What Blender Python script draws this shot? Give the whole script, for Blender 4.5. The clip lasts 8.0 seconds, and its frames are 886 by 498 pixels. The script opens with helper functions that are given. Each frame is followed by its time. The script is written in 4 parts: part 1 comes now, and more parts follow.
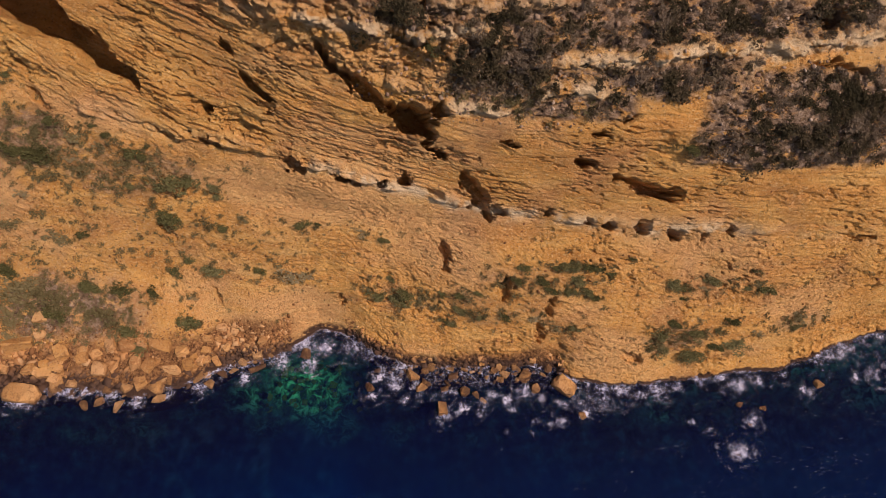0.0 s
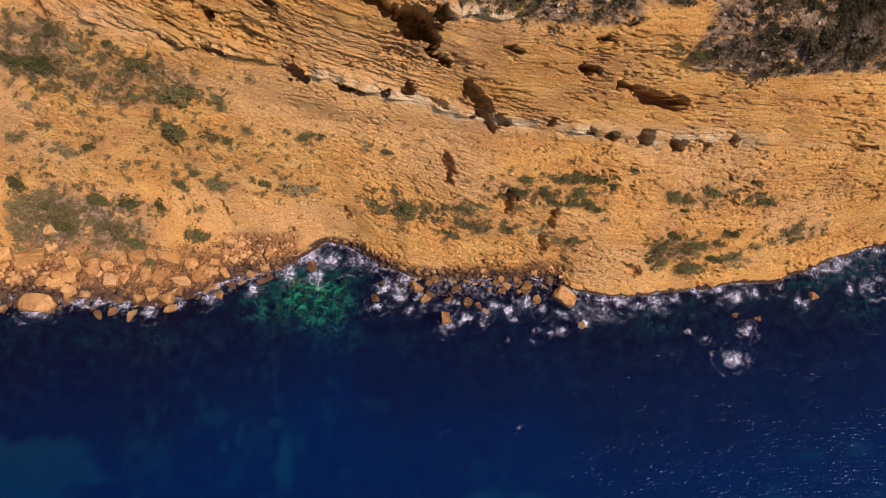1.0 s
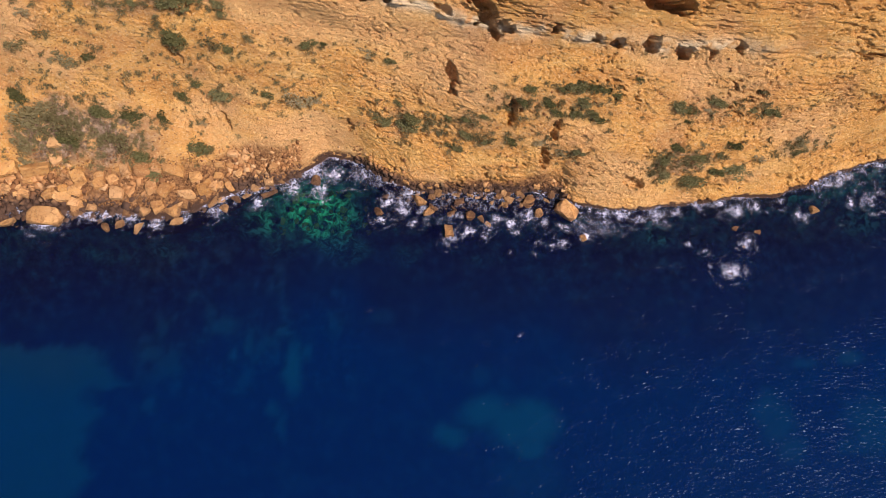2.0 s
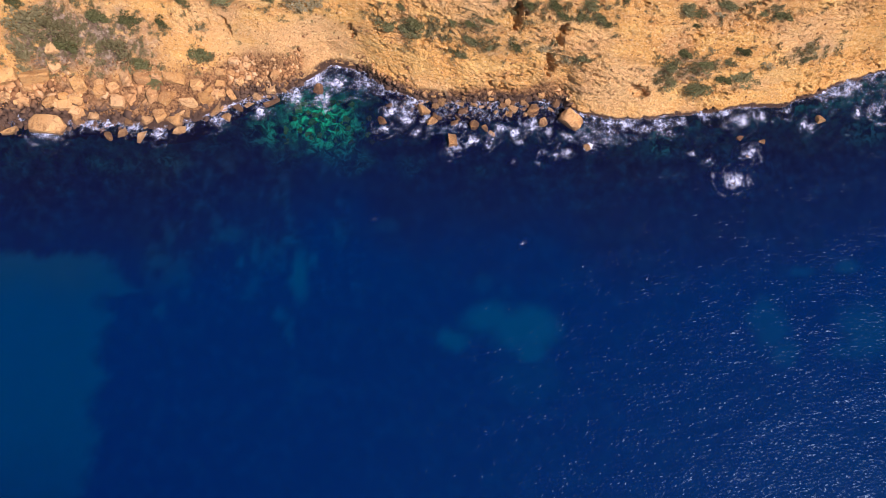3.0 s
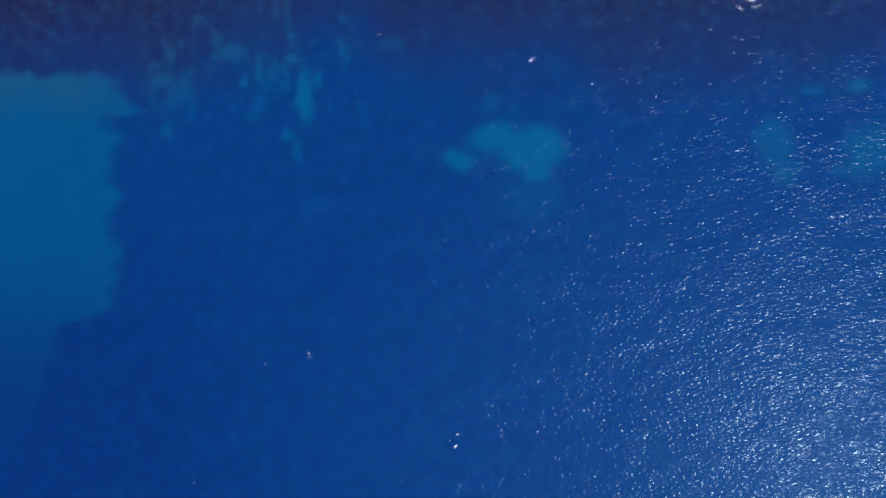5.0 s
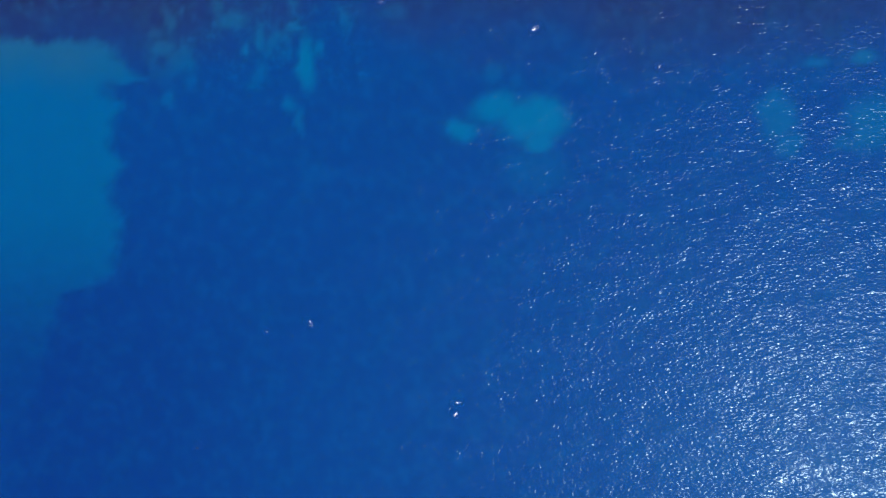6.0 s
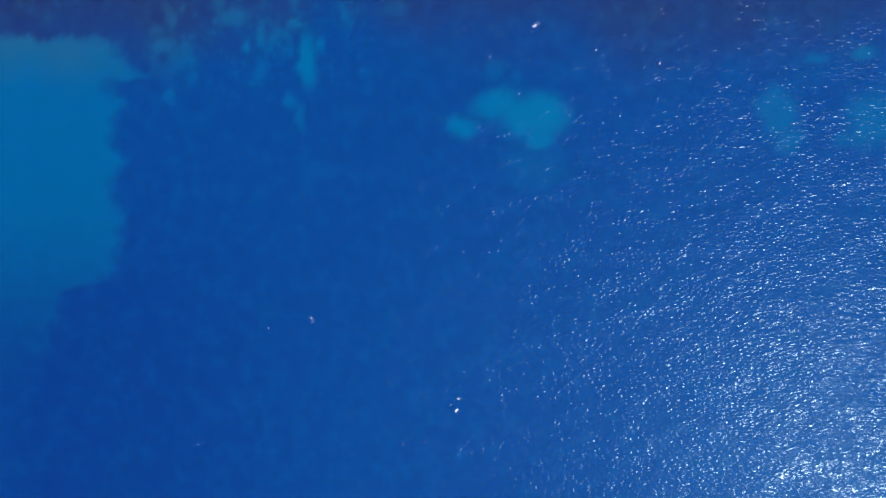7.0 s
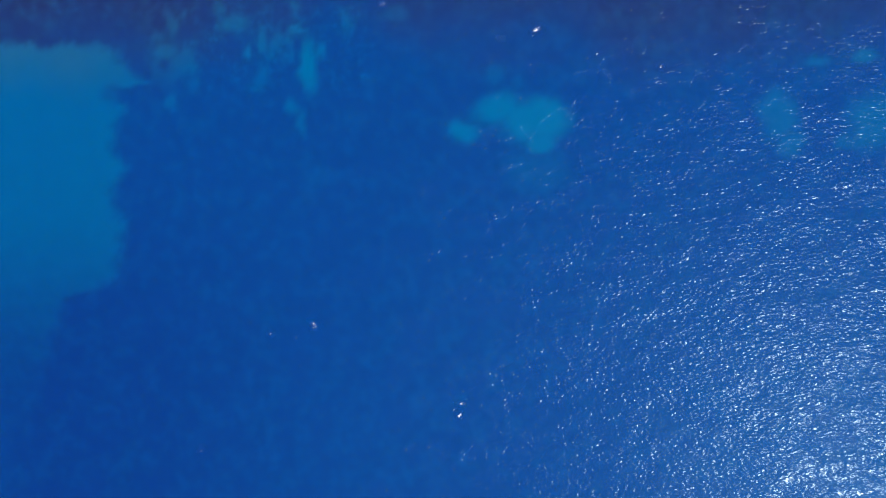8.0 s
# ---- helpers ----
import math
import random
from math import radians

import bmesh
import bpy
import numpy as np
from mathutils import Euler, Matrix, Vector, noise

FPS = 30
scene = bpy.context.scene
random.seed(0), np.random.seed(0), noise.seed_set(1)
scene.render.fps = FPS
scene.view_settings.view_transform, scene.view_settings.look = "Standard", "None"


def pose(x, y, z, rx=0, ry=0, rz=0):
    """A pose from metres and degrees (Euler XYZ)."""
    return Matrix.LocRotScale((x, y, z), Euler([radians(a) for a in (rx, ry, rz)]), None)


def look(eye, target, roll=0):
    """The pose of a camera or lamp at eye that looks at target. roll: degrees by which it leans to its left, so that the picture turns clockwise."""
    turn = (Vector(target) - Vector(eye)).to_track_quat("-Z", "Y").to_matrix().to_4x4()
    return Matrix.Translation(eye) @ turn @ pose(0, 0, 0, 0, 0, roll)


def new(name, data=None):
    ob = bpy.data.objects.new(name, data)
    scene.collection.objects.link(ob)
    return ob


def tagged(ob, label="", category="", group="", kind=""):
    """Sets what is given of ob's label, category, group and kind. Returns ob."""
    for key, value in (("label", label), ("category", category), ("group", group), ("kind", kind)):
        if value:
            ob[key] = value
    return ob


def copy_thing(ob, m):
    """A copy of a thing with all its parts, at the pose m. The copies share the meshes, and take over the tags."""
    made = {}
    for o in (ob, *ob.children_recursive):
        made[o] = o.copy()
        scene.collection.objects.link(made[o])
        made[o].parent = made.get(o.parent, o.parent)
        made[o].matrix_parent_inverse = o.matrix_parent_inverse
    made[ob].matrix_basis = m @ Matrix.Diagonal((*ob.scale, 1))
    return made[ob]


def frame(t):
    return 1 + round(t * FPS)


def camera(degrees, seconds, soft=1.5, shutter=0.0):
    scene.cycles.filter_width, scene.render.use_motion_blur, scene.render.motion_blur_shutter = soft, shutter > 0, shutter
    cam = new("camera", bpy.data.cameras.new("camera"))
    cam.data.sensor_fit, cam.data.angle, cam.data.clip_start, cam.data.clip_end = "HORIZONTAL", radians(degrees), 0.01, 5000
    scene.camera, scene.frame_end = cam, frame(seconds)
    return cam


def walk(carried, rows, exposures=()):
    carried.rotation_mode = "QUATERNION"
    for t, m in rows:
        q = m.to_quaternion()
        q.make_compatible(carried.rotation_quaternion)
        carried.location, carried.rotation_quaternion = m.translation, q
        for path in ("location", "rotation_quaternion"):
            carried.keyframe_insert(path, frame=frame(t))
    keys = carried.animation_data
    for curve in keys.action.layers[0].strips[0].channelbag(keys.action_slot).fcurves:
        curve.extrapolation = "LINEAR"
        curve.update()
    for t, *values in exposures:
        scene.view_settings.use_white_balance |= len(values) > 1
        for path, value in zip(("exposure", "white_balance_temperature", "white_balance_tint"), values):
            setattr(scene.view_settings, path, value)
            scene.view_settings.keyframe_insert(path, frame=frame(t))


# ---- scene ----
cam = camera(68.0, 8.0, soft=0.8)
PATH = [
    (0.0, pose(0.00, 0.00, 80.00, 31.06, -0.43, -0.21)),
    (0.5, pose(-0.05, -1.58, 79.73, 28.48, -0.35, -0.14)),
    (1.0, pose(-0.05, -3.24, 79.42, 25.65, -0.22, -0.04)),
    (1.5, pose(-0.08, -4.86, 79.10, 23.04, -0.14, 0.03)),
    (3.0, pose(-0.47, -9.42, 78.58, 14.33, -0.00, 0.19)),
    (3.5, pose(-0.62, -10.76, 78.64, 11.41, 0.02, 0.26)),
    (4.0, pose(-0.89, -11.89, 78.73, 8.10, 0.04, 0.17)),
    (4.5, pose(-1.10, -12.90, 78.80, 4.92, 0.00, 0.20)),
    (5.0, pose(-1.36, -13.67, 78.92, 1.56, 0.00, 0.09)),
    (5.2, pose(-1.39, -13.95, 78.95, 0.26, 0.00, 0.15)),
    (6.3, pose(-1.51, -15.10, 79.12, -0.17, 0.00, 0.50)),
    (6.5, pose(-1.52, -15.14, 79.14, -0.18, 0.00, 0.53)),
    (7.0, pose(-1.60, -15.41, 79.17, -0.13, 0.00, 0.39)),
    (7.5, pose(-1.72, -15.49, 79.14, 0.06, -0.00, 0.29)),
    (8.0, pose(-1.86, -15.47, 79.10, 0.31, 0.00, 0.07)),
]
EXPOSURES = [(0.0, -0.03, 6800, 30), (0.5, 0.16, 6700, 28), (1.0, 0.32, 6600, 26), (1.5, 0.43, 6450, 23), (3.0, 0.84, 5600, 24), (3.5, 1.09, 5450, 24), (4.0, 1.43, 5600, 22), (4.5, 1.86, 6050, 13),
             (5.0, 2.12, 6350, 6), (6.5, 2.66, 6500, -1), (8.0, 2.66, 6500, -1)]
walk(cam, PATH, EXPOSURES)

# ---- sun and sky ----
TO_SUN = Vector((0.55, -0.33, 0.77)).normalized()
sun = new("sun", bpy.data.lights.new("sun", "SUN"))
sun.data.energy, sun.data.angle, sun.data.color = 4.3, radians(0.53), (1.0, 0.93, 0.82)
sun.matrix_world = look(TO_SUN * 200, (0, 0, 0))
world = bpy.data.worlds.new("sky")
scene.world = world
world.use_nodes = True
sky = world.node_tree.nodes.new("ShaderNodeTexSky")
sky.sky_type, sky.sun_disc = "NISHITA", False
sky.sun_elevation, sky.sun_rotation = math.asin(TO_SUN.z), math.atan2(TO_SUN.x, TO_SUN.y)
background = world.node_tree.nodes["Background"]
background.inputs["Strength"].default_value = 0.15
world.node_tree.links.new(sky.outputs["Color"], background.inputs["Color"])


# ---- materials ----
class Paint:
    """A node material and short ways to wire it."""

    def __init__(self, name):
        self.mat = bpy.data.materials.new(name)
        self.mat.use_nodes = True
        self.tree = self.mat.node_tree
        self.tree.nodes.clear()
        self.out = self.tree.nodes.new("ShaderNodeOutputMaterial")
        self.place = self.tree.nodes.new("ShaderNodeNewGeometry").outputs["Position"]

    def node(self, kind, **inputs):
        n = self.tree.nodes.new(kind)
        for key, value in inputs.items():
            self.feed(n.inputs[key.replace("_", " ")], value)
        return n

    def feed(self, socket, value):
        if isinstance(value, bpy.types.NodeSocket):
            self.tree.links.new(value, socket)
        else:
            socket.default_value = value

    def noise(self, size, detail=5.0, roughness=0.55, stretch=(1, 1, 1), twist=0.0, where=None, turn=0.0):
        m = self.tree.nodes.new("ShaderNodeMapping")
        m.inputs["Rotation"].default_value = (0, 0, turn)
        m.inputs["Scale"].default_value = stretch
        self.feed(m.inputs["Vector"], where or self.place)
        n = self.node("ShaderNodeTexNoise", Scale=1.0 / size, Detail=detail, Roughness=roughness, Distortion=twist)
        self.tree.links.new(m.outputs[0], n.inputs["Vector"])
        return n.outputs["Fac"]

    def ramp(self, value, *stops):
        n = self.tree.nodes.new("ShaderNodeValToRGB")
        e = n.color_ramp.elements
        while len(e) < len(stops):
            e.new(0.5)
        for slot, (at, colour) in zip(e, stops):
            slot.position = at
            slot.color = (*colour, 1) if isinstance(colour, tuple) else (colour, colour, colour, 1)
        self.feed(n.inputs["Fac"], value)
        return n.outputs["Color"]

    def mix(self, fac, a, b, blend="MIX"):
        n = self.tree.nodes.new("ShaderNodeMix")
        n.data_type, n.blend_type = "RGBA", blend
        self.feed(n.inputs[0], fac)
        for socket, value in ((n.inputs[6], a), (n.inputs[7], b)):
            self.feed(socket, (*value, 1) if isinstance(value, tuple) else value)
        return n.outputs[2]

    def sum(self, op, a, b):
        n = self.tree.nodes.new("ShaderNodeMath")
        n.operation = op
        self.feed(n.inputs[0], a)
        self.feed(n.inputs[1], b)
        return n.outputs[0]

    def grade(self, value, a, b):
        n = self.node("ShaderNodeMapRange", Value=value, From_Min=a, From_Max=b)
        n.interpolation_type = "SMOOTHSTEP"
        return n.outputs["Result"]

    def attribute(self, name):
        n = self.tree.nodes.new("ShaderNodeAttribute")
        n.attribute_name = name
        return n.outputs["Fac"]

    def bump(self, height, strength, distance):
        return self.node("ShaderNodeBump", Height=height, Strength=strength, Distance=distance).outputs["Normal"]

    def surface(self, shader):
        self.tree.links.new(shader, self.out.inputs["Surface"])
        return self.mat

    def plain(self, colour, roughness=0.9, normal=None, specular=0.2):
        n = self.node("ShaderNodeBsdfPrincipled", Roughness=roughness)
        n.inputs["Specular IOR Level"].default_value = specular
        self.feed(n.inputs["Base Color"], colour)
        if normal:
            self.feed(n.inputs["Normal"], normal)
        return self.surface(n.outputs[0])


def height_of(p):
    return p.tree.nodes.new("ShaderNodeSeparateXYZ")


def rock_colours(p):
    """Ochre sandstone: warm bands, paler and browner blotches, dark pits."""
    bands = p.noise(1.6, 6, 0.6, (0.25, 0.25, 1.0), 0.6)
    blotch = p.noise(9.0, 4, 0.55)
    colour = p.ramp(bands, (0.25, (0.49, 0.206, 0.049)), (0.45, (0.63, 0.295, 0.071)), (0.6, (0.68, 0.353, 0.091)), (0.8, (0.70, 0.42, 0.147)))
    colour = p.mix(p.grade(blotch, 0.5, 0.72), colour, (0.49, 0.225, 0.075))
    colour = p.mix(p.sum("MULTIPLY", p.grade(p.noise(13.0, 5, 0.6, (0.7, 1, 1.4)), 0.45, 0.62), 0.55), colour, (0.67, 0.372, 0.155))
    colour = p.mix(p.grade(p.noise(0.27, 5, 0.72, (0.6, 0.6, 1.3)), 0.585, 0.65), colour, (0.16, 0.066, 0.026))
    return p.mix(p.grade(p.noise(0.22, 3, 0.6), 0.52, 0.68), colour, (0.67, 0.41, 0.16))


def cliff_paint():
    p = Paint("ochre_sandstone")
    colour = rock_colours(p)
    pale = p.attribute("pale")
    colour = p.mix(p.sum("MULTIPLY", pale, p.grade(p.noise(1.6, 6, 0.6), 0.36, 0.54)), colour, (0.70, 0.51, 0.28))
    gravel = p.ramp(p.noise(0.35, 5, 0.7), (0.38, (0.075, 0.032, 0.013)), (0.52, (0.27, 0.125, 0.045)), (0.7, (0.46, 0.24, 0.092)))
    colour = p.mix(p.attribute("beach"), colour, gravel)
    litter = p.attribute("litter")
    dry = p.ramp(p.noise(0.7, 6, 0.7), (0.34, (0.08, 0.05, 0.028)), (0.5, (0.22, 0.14, 0.08)), (0.66, (0.4, 0.28, 0.18)))
    colour = p.mix(p.sum("MULTIPLY", litter, p.grade(p.noise(1.3, 5, 0.7, (0.7, 0.7, 1.4)), 0.34, 0.5)), colour, dry)
    xyz = height_of(p)
    p.feed(xyz.inputs[0], p.place)
    edge = p.sum("ADD", xyz.outputs["Z"], p.sum("MULTIPLY", p.noise(1.2, 5, 0.65), -1.0))
    wet = p.grade(edge, 0.14, -0.12)
    wet = p.sum("MAXIMUM", wet, p.sum("MULTIPLY", p.attribute("damp"), p.grade(p.noise(0.8, 5, 0.65), 0.35, 0.5)))
    colour = p.mix(wet, colour, (0.075, 0.04, 0.024))
    fine = p.sum("ADD", p.noise(0.45, 8, 0.75, (0.6, 0.6, 1.5)), p.sum("MULTIPLY", p.noise(0.16, 4, 0.75), 0.6))
    return p.plain(colour, 0.92, p.bump(fine, 1.0, 0.5), 0.1)


def boulder_paint():
    p = Paint("boulder_sandstone")
    colour = rock_colours(p)
    chance = p.tree.nodes.new("ShaderNodeObjectInfo").outputs["Random"]
    colour = p.mix(p.grade(chance, 0.45, 1.0), colour, p.mix(0.25, colour, (0.43, 0.29, 0.17)))
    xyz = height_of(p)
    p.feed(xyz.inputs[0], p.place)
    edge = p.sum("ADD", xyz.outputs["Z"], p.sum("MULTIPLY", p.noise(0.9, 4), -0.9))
    colour = p.mix(0.5, colour, p.ramp(chance, (0.0, (0.20, 0.085, 0.028)), (0.5, (0.37, 0.18, 0.064)), (1.0, (0.55, 0.30, 0.12))))
    colour = p.mix(p.sum("MULTIPLY", p.grade(p.noise(0.55, 7, 0.75, (0.7, 0.7, 1.6), 0.5), 0.5, 0.64), 0.7), colour, (0.2, 0.085, 0.03))
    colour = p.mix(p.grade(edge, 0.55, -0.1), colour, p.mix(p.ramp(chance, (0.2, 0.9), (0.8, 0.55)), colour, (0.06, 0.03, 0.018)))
    fine = p.sum("ADD", p.noise(0.7, 9, 0.78, (0.6, 0.6, 1.4)), p.sum("MULTIPLY", p.noise(0.25, 4, 0.7), 0.5))
    return p.plain(colour, 0.9, p.bump(fine, 1.0, 0.35), 0.15)


def rubble_paint(name, *tones):
    p = Paint(name)
    chance = p.tree.nodes.new("ShaderNodeNewGeometry").outputs["Random Per Island"]
    colour = p.ramp(chance, *zip((0.0, 0.4, 0.8, 1.0), tones))
    xyz = height_of(p)
    p.feed(xyz.inputs[0], p.place)
    edge = p.sum("ADD", xyz.outputs["Z"], p.sum("MULTIPLY", p.noise(0.9, 4), -0.9))
    colour = p.mix(p.grade(edge, 1.3, 0.3), colour, (0.07, 0.038, 0.022))
    return p.plain(colour, 0.9, p.bump(p.noise(0.2, 5, 0.7), 0.5, 0.08), 0.15)


def leaf_paint(name, dark, mid, light, loose=False):
    p = Paint(name)
    if loose:
        chance = p.tree.nodes.new("ShaderNodeNewGeometry").outputs["Random Per Island"]
        chance = p.sum("ADD", p.sum("MULTIPLY", chance, 0.16), p.sum("MULTIPLY", p.grade(p.noise(3.0, 4), 0.35, 0.65), 0.84))
    else:
        chance = p.tree.nodes.new("ShaderNodeObjectInfo").outputs["Random"]
        leaf = p.tree.nodes.new("ShaderNodeNewGeometry").outputs["Random Per Island"]
        chance = p.sum("ADD", p.sum("MULTIPLY", chance, 0.75), p.sum("MULTIPLY", leaf, 0.25))
    colour = p.ramp(chance, (0.1, dark), (0.5, mid), (0.9, light))
    lit, through_leaf = p.node("ShaderNodeBsdfDiffuse", Color=colour).outputs[0], p.node("ShaderNodeBsdfTranslucent", Color=colour).outputs[0]
    whole = p.node("ShaderNodeMixShader", Fac=0.5)
    p.tree.links.new(lit, whole.inputs[1])
    p.tree.links.new(through_leaf, whole.inputs[2])
    return p.surface(whole.outputs[0])


def water_paint():
    """Clear water over a dark blue depth; wind ripples in gusts break the sun into single glints."""
    p = Paint("sea_water")
    gust = p.grade(p.sum("ADD", p.sum("MULTIPLY", p.noise(4.5, 3, 0.6, (0.45, 1.5, 1), 0.3, None, -0.3), 0.6), p.sum("MULTIPLY", p.noise(1.1, 2, 0.5, (0.6, 1.4, 1), 0.0, None, -0.3), 0.4)), 0.36, 0.64)
    ripple = p.sum("ADD", p.noise(0.38, 0, 0.5, (0.75, 1.15, 1), 0.5, None, -0.35), p.noise(0.74, 1, 0.5, (0.6, 1.2, 1), 0.2, None, -0.25))
    ripple = p.sum("MULTIPLY", p.sum("SUBTRACT", ripple, 1.0), p.sum("ADD", 0.4, p.sum("MULTIPLY", gust, 1.05)))
    normal, faint = p.bump(ripple, 1.0, 0.106), p.bump(ripple, 1.0, 0.02)
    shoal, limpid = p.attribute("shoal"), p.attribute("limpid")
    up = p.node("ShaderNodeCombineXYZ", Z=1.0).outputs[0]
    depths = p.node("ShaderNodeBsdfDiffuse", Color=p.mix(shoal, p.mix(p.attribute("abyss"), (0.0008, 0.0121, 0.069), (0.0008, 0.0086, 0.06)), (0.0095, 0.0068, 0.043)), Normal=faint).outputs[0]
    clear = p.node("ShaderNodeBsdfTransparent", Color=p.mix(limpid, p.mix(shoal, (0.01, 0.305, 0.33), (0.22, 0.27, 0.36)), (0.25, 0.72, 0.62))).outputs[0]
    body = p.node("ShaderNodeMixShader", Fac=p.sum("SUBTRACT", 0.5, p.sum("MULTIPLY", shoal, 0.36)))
    p.tree.links.new(clear, body.inputs[1])
    p.tree.links.new(depths, body.inputs[2])
    glint = p.node("ShaderNodeBsdfGlossy", Color=(0.055, 0.072, 0.09, 1), Roughness=0.2, Normal=normal).outputs[0]
    sheen = p.node("ShaderNodeBsdfGlossy", Color=(0.05, 0.18, 0.31, 1), Roughness=0.5, Normal=up).outputs[0]
    gloss = p.node("ShaderNodeMixShader", Fac=0.3)
    p.tree.links.new(glint, gloss.inputs[1])
    p.tree.links.new(sheen, gloss.inputs[2])
    whole = p.node("ShaderNodeMixShader", Fac=0.024)
    p.tree.links.new(body.outputs[0], whole.inputs[1])
    p.tree.links.new(gloss.outputs[0], whole.inputs[2])
    return p.surface(whole.outputs[0])


def seabed_paint():
    p = Paint("seabed")
    reef = p.ramp(p.noise(1.5, 7, 0.7), (0.36, (0.02, 0.012, 0.02)), (0.5, (0.05, 0.04, 0.05)), (0.62, (0.05, 0.10, 0.095)), (0.76, (0.10, 0.26, 0.21)))
    weed = p.mix(p.attribute("rocky"), p.mix(p.grade(p.noise(2.5, 6, 0.7), 0.4, 0.7), (0.012, 0.018, 0.024), (0.05, 0.075, 0.075)), reef)
    sand = p.mix(p.noise(9.0, 3), (0.33, 0.40, 0.35), (0.42, 0.48, 0.43))
    colour = p.mix(p.attribute("sand"), weed, sand)
    algae = p.ramp(p.noise(1.1, 6, 0.7, (1, 1, 1), 0.8), (0.42, (0.02, 0.026, 0.026)), (0.5, (0.05, 0.14, 0.075)), (0.6, (0.15, 0.46, 0.25)))
    colour = p.mix(p.attribute("shallow"), colour, algae)
    return p.plain(colour, 0.95, None, 0.1)


def foam_paint():
    """Foam that thins out into lace: bright strands round dark cells, closed only where it is thick."""
    p = Paint("sea_foam")
    thick = p.attribute("thick")

    def strands(size, detail, sharp, twist):
        ridge = p.sum("ABSOLUTE", p.sum("SUBTRACT", p.noise(size, detail, 0.6, (1, 1, 1), twist), 0.5), 0.0)
        return p.sum("SUBTRACT", 1.0, p.sum("MULTIPLY", ridge, sharp))

    lace = p.sum("MAXIMUM", strands(0.8, 4, 9.0, 0.8), p.sum("MULTIPLY", strands(0.34, 3, 7.0, 0.5), 0.9))
    froth = p.noise(0.9, 6, 0.7)
    cover = p.sum("ADD", p.sum("MULTIPLY", lace, 0.55), p.sum("MULTIPLY", froth, 0.6))
    cover = p.grade(p.sum("ADD", cover, p.sum("MULTIPLY", thick, 0.86)), 1.04, 1.6)
    white = p.node("ShaderNodeBsdfDiffuse", Color=p.ramp(froth, (0.35, (0.36, 0.345, 0.45)), (0.62, (0.8, 0.78, 0.85)))).outputs[0]
    none = p.node("ShaderNodeBsdfTransparent").outputs[0]
    whole = p.node("ShaderNodeMixShader", Fac=p.sum("MULTIPLY", cover, 0.82))
    p.tree.links.new(none, whole.inputs[1])
    p.tree.links.new(white, whole.inputs[2])
    return p.surface(whole.outputs[0])


CLIFF, BOULDER, RUBBLE, WATER, SEABED, FOAM = cliff_paint(), boulder_paint(), rubble_paint("broken_stone", (0.13, 0.054, 0.02), (0.27, 0.122, 0.041), (0.38, 0.186, 0.066), (0.47, 0.275, 0.122)), water_paint(), seabed_paint(), foam_paint()
PALE_RUBBLE = rubble_paint("pale_broken_stone", (0.13, 0.075, 0.045), (0.23, 0.145, 0.085), (0.31, 0.21, 0.13), (0.4, 0.29, 0.19))
GREEN = leaf_paint("shrub_leaves", (0.10, 0.092, 0.034), (0.175, 0.158, 0.06), (0.255, 0.22, 0.095))
DRY = leaf_paint("dry_scrub_leaves", (0.165, 0.13, 0.056), (0.28, 0.222, 0.10), (0.42, 0.33, 0.175))
MIXED = leaf_paint("scrub_leaves", (0.075, 0.06, 0.03), (0.125, 0.092, 0.048), (0.26, 0.19, 0.12), True)
TWIG = Paint("twigs")
TWIG = TWIG.plain(TWIG.ramp(TWIG.noise(0.1, 3), (0.3, (0.06, 0.045, 0.03)), (0.7, (0.15, 0.115, 0.08))), 0.9)


# ---- the form of the coast ----
def lattice(ix, iy, seed):
    """Random numbers 0 to 1 for whole-number places."""
    h = (ix.astype(np.int64) * 374761393 + iy.astype(np.int64) * 668265263 + seed * 974634777) & 0x7FFFFFFF
    h = ((h ^ (h >> 13)) * 1274126177) & 0x7FFFFFFF
    h = ((h ^ (h >> 15)) * 2246822519) & 0x7FFFFFFF
    return ((h ^ (h >> 16)) & 0xFFFFFF) / 0xFFFFFF


def grain(x, y, size, seed):
    """Smooth noise, about -1 to 1, with features of that size."""
    u, v = np.asarray(x, float) / size + 1000.3, np.asarray(y, float) / size + 1000.7
    iu, iv = np.floor(u), np.floor(v)
    fu, fv = u - iu, v - iv
    fu, fv = fu * fu * (3 - 2 * fu), fv * fv * (3 - 2 * fv)
    a, b = lattice(iu, iv, seed), lattice(iu + 1, iv, seed)
    c, d = lattice(iu, iv + 1, seed), lattice(iu + 1, iv + 1, seed)
    return 2 * ((a * (1 - fu) + b * fu) * (1 - fv) + (c * (1 - fu) + d * fu) * fv) - 1


def rough(x, y, size, seed, octaves=4, gain=0.5):
    out, amp, total = 0.0, 1.0, 0.0
    for k in range(octaves):
        c, s = math.cos(0.7 * k), math.sin(0.7 * k)
        out = out + amp * grain(c * x + s * y, c * y - s * x, size / 2**k, seed + k)
        total, amp = total + amp, amp * gain
    return out / total


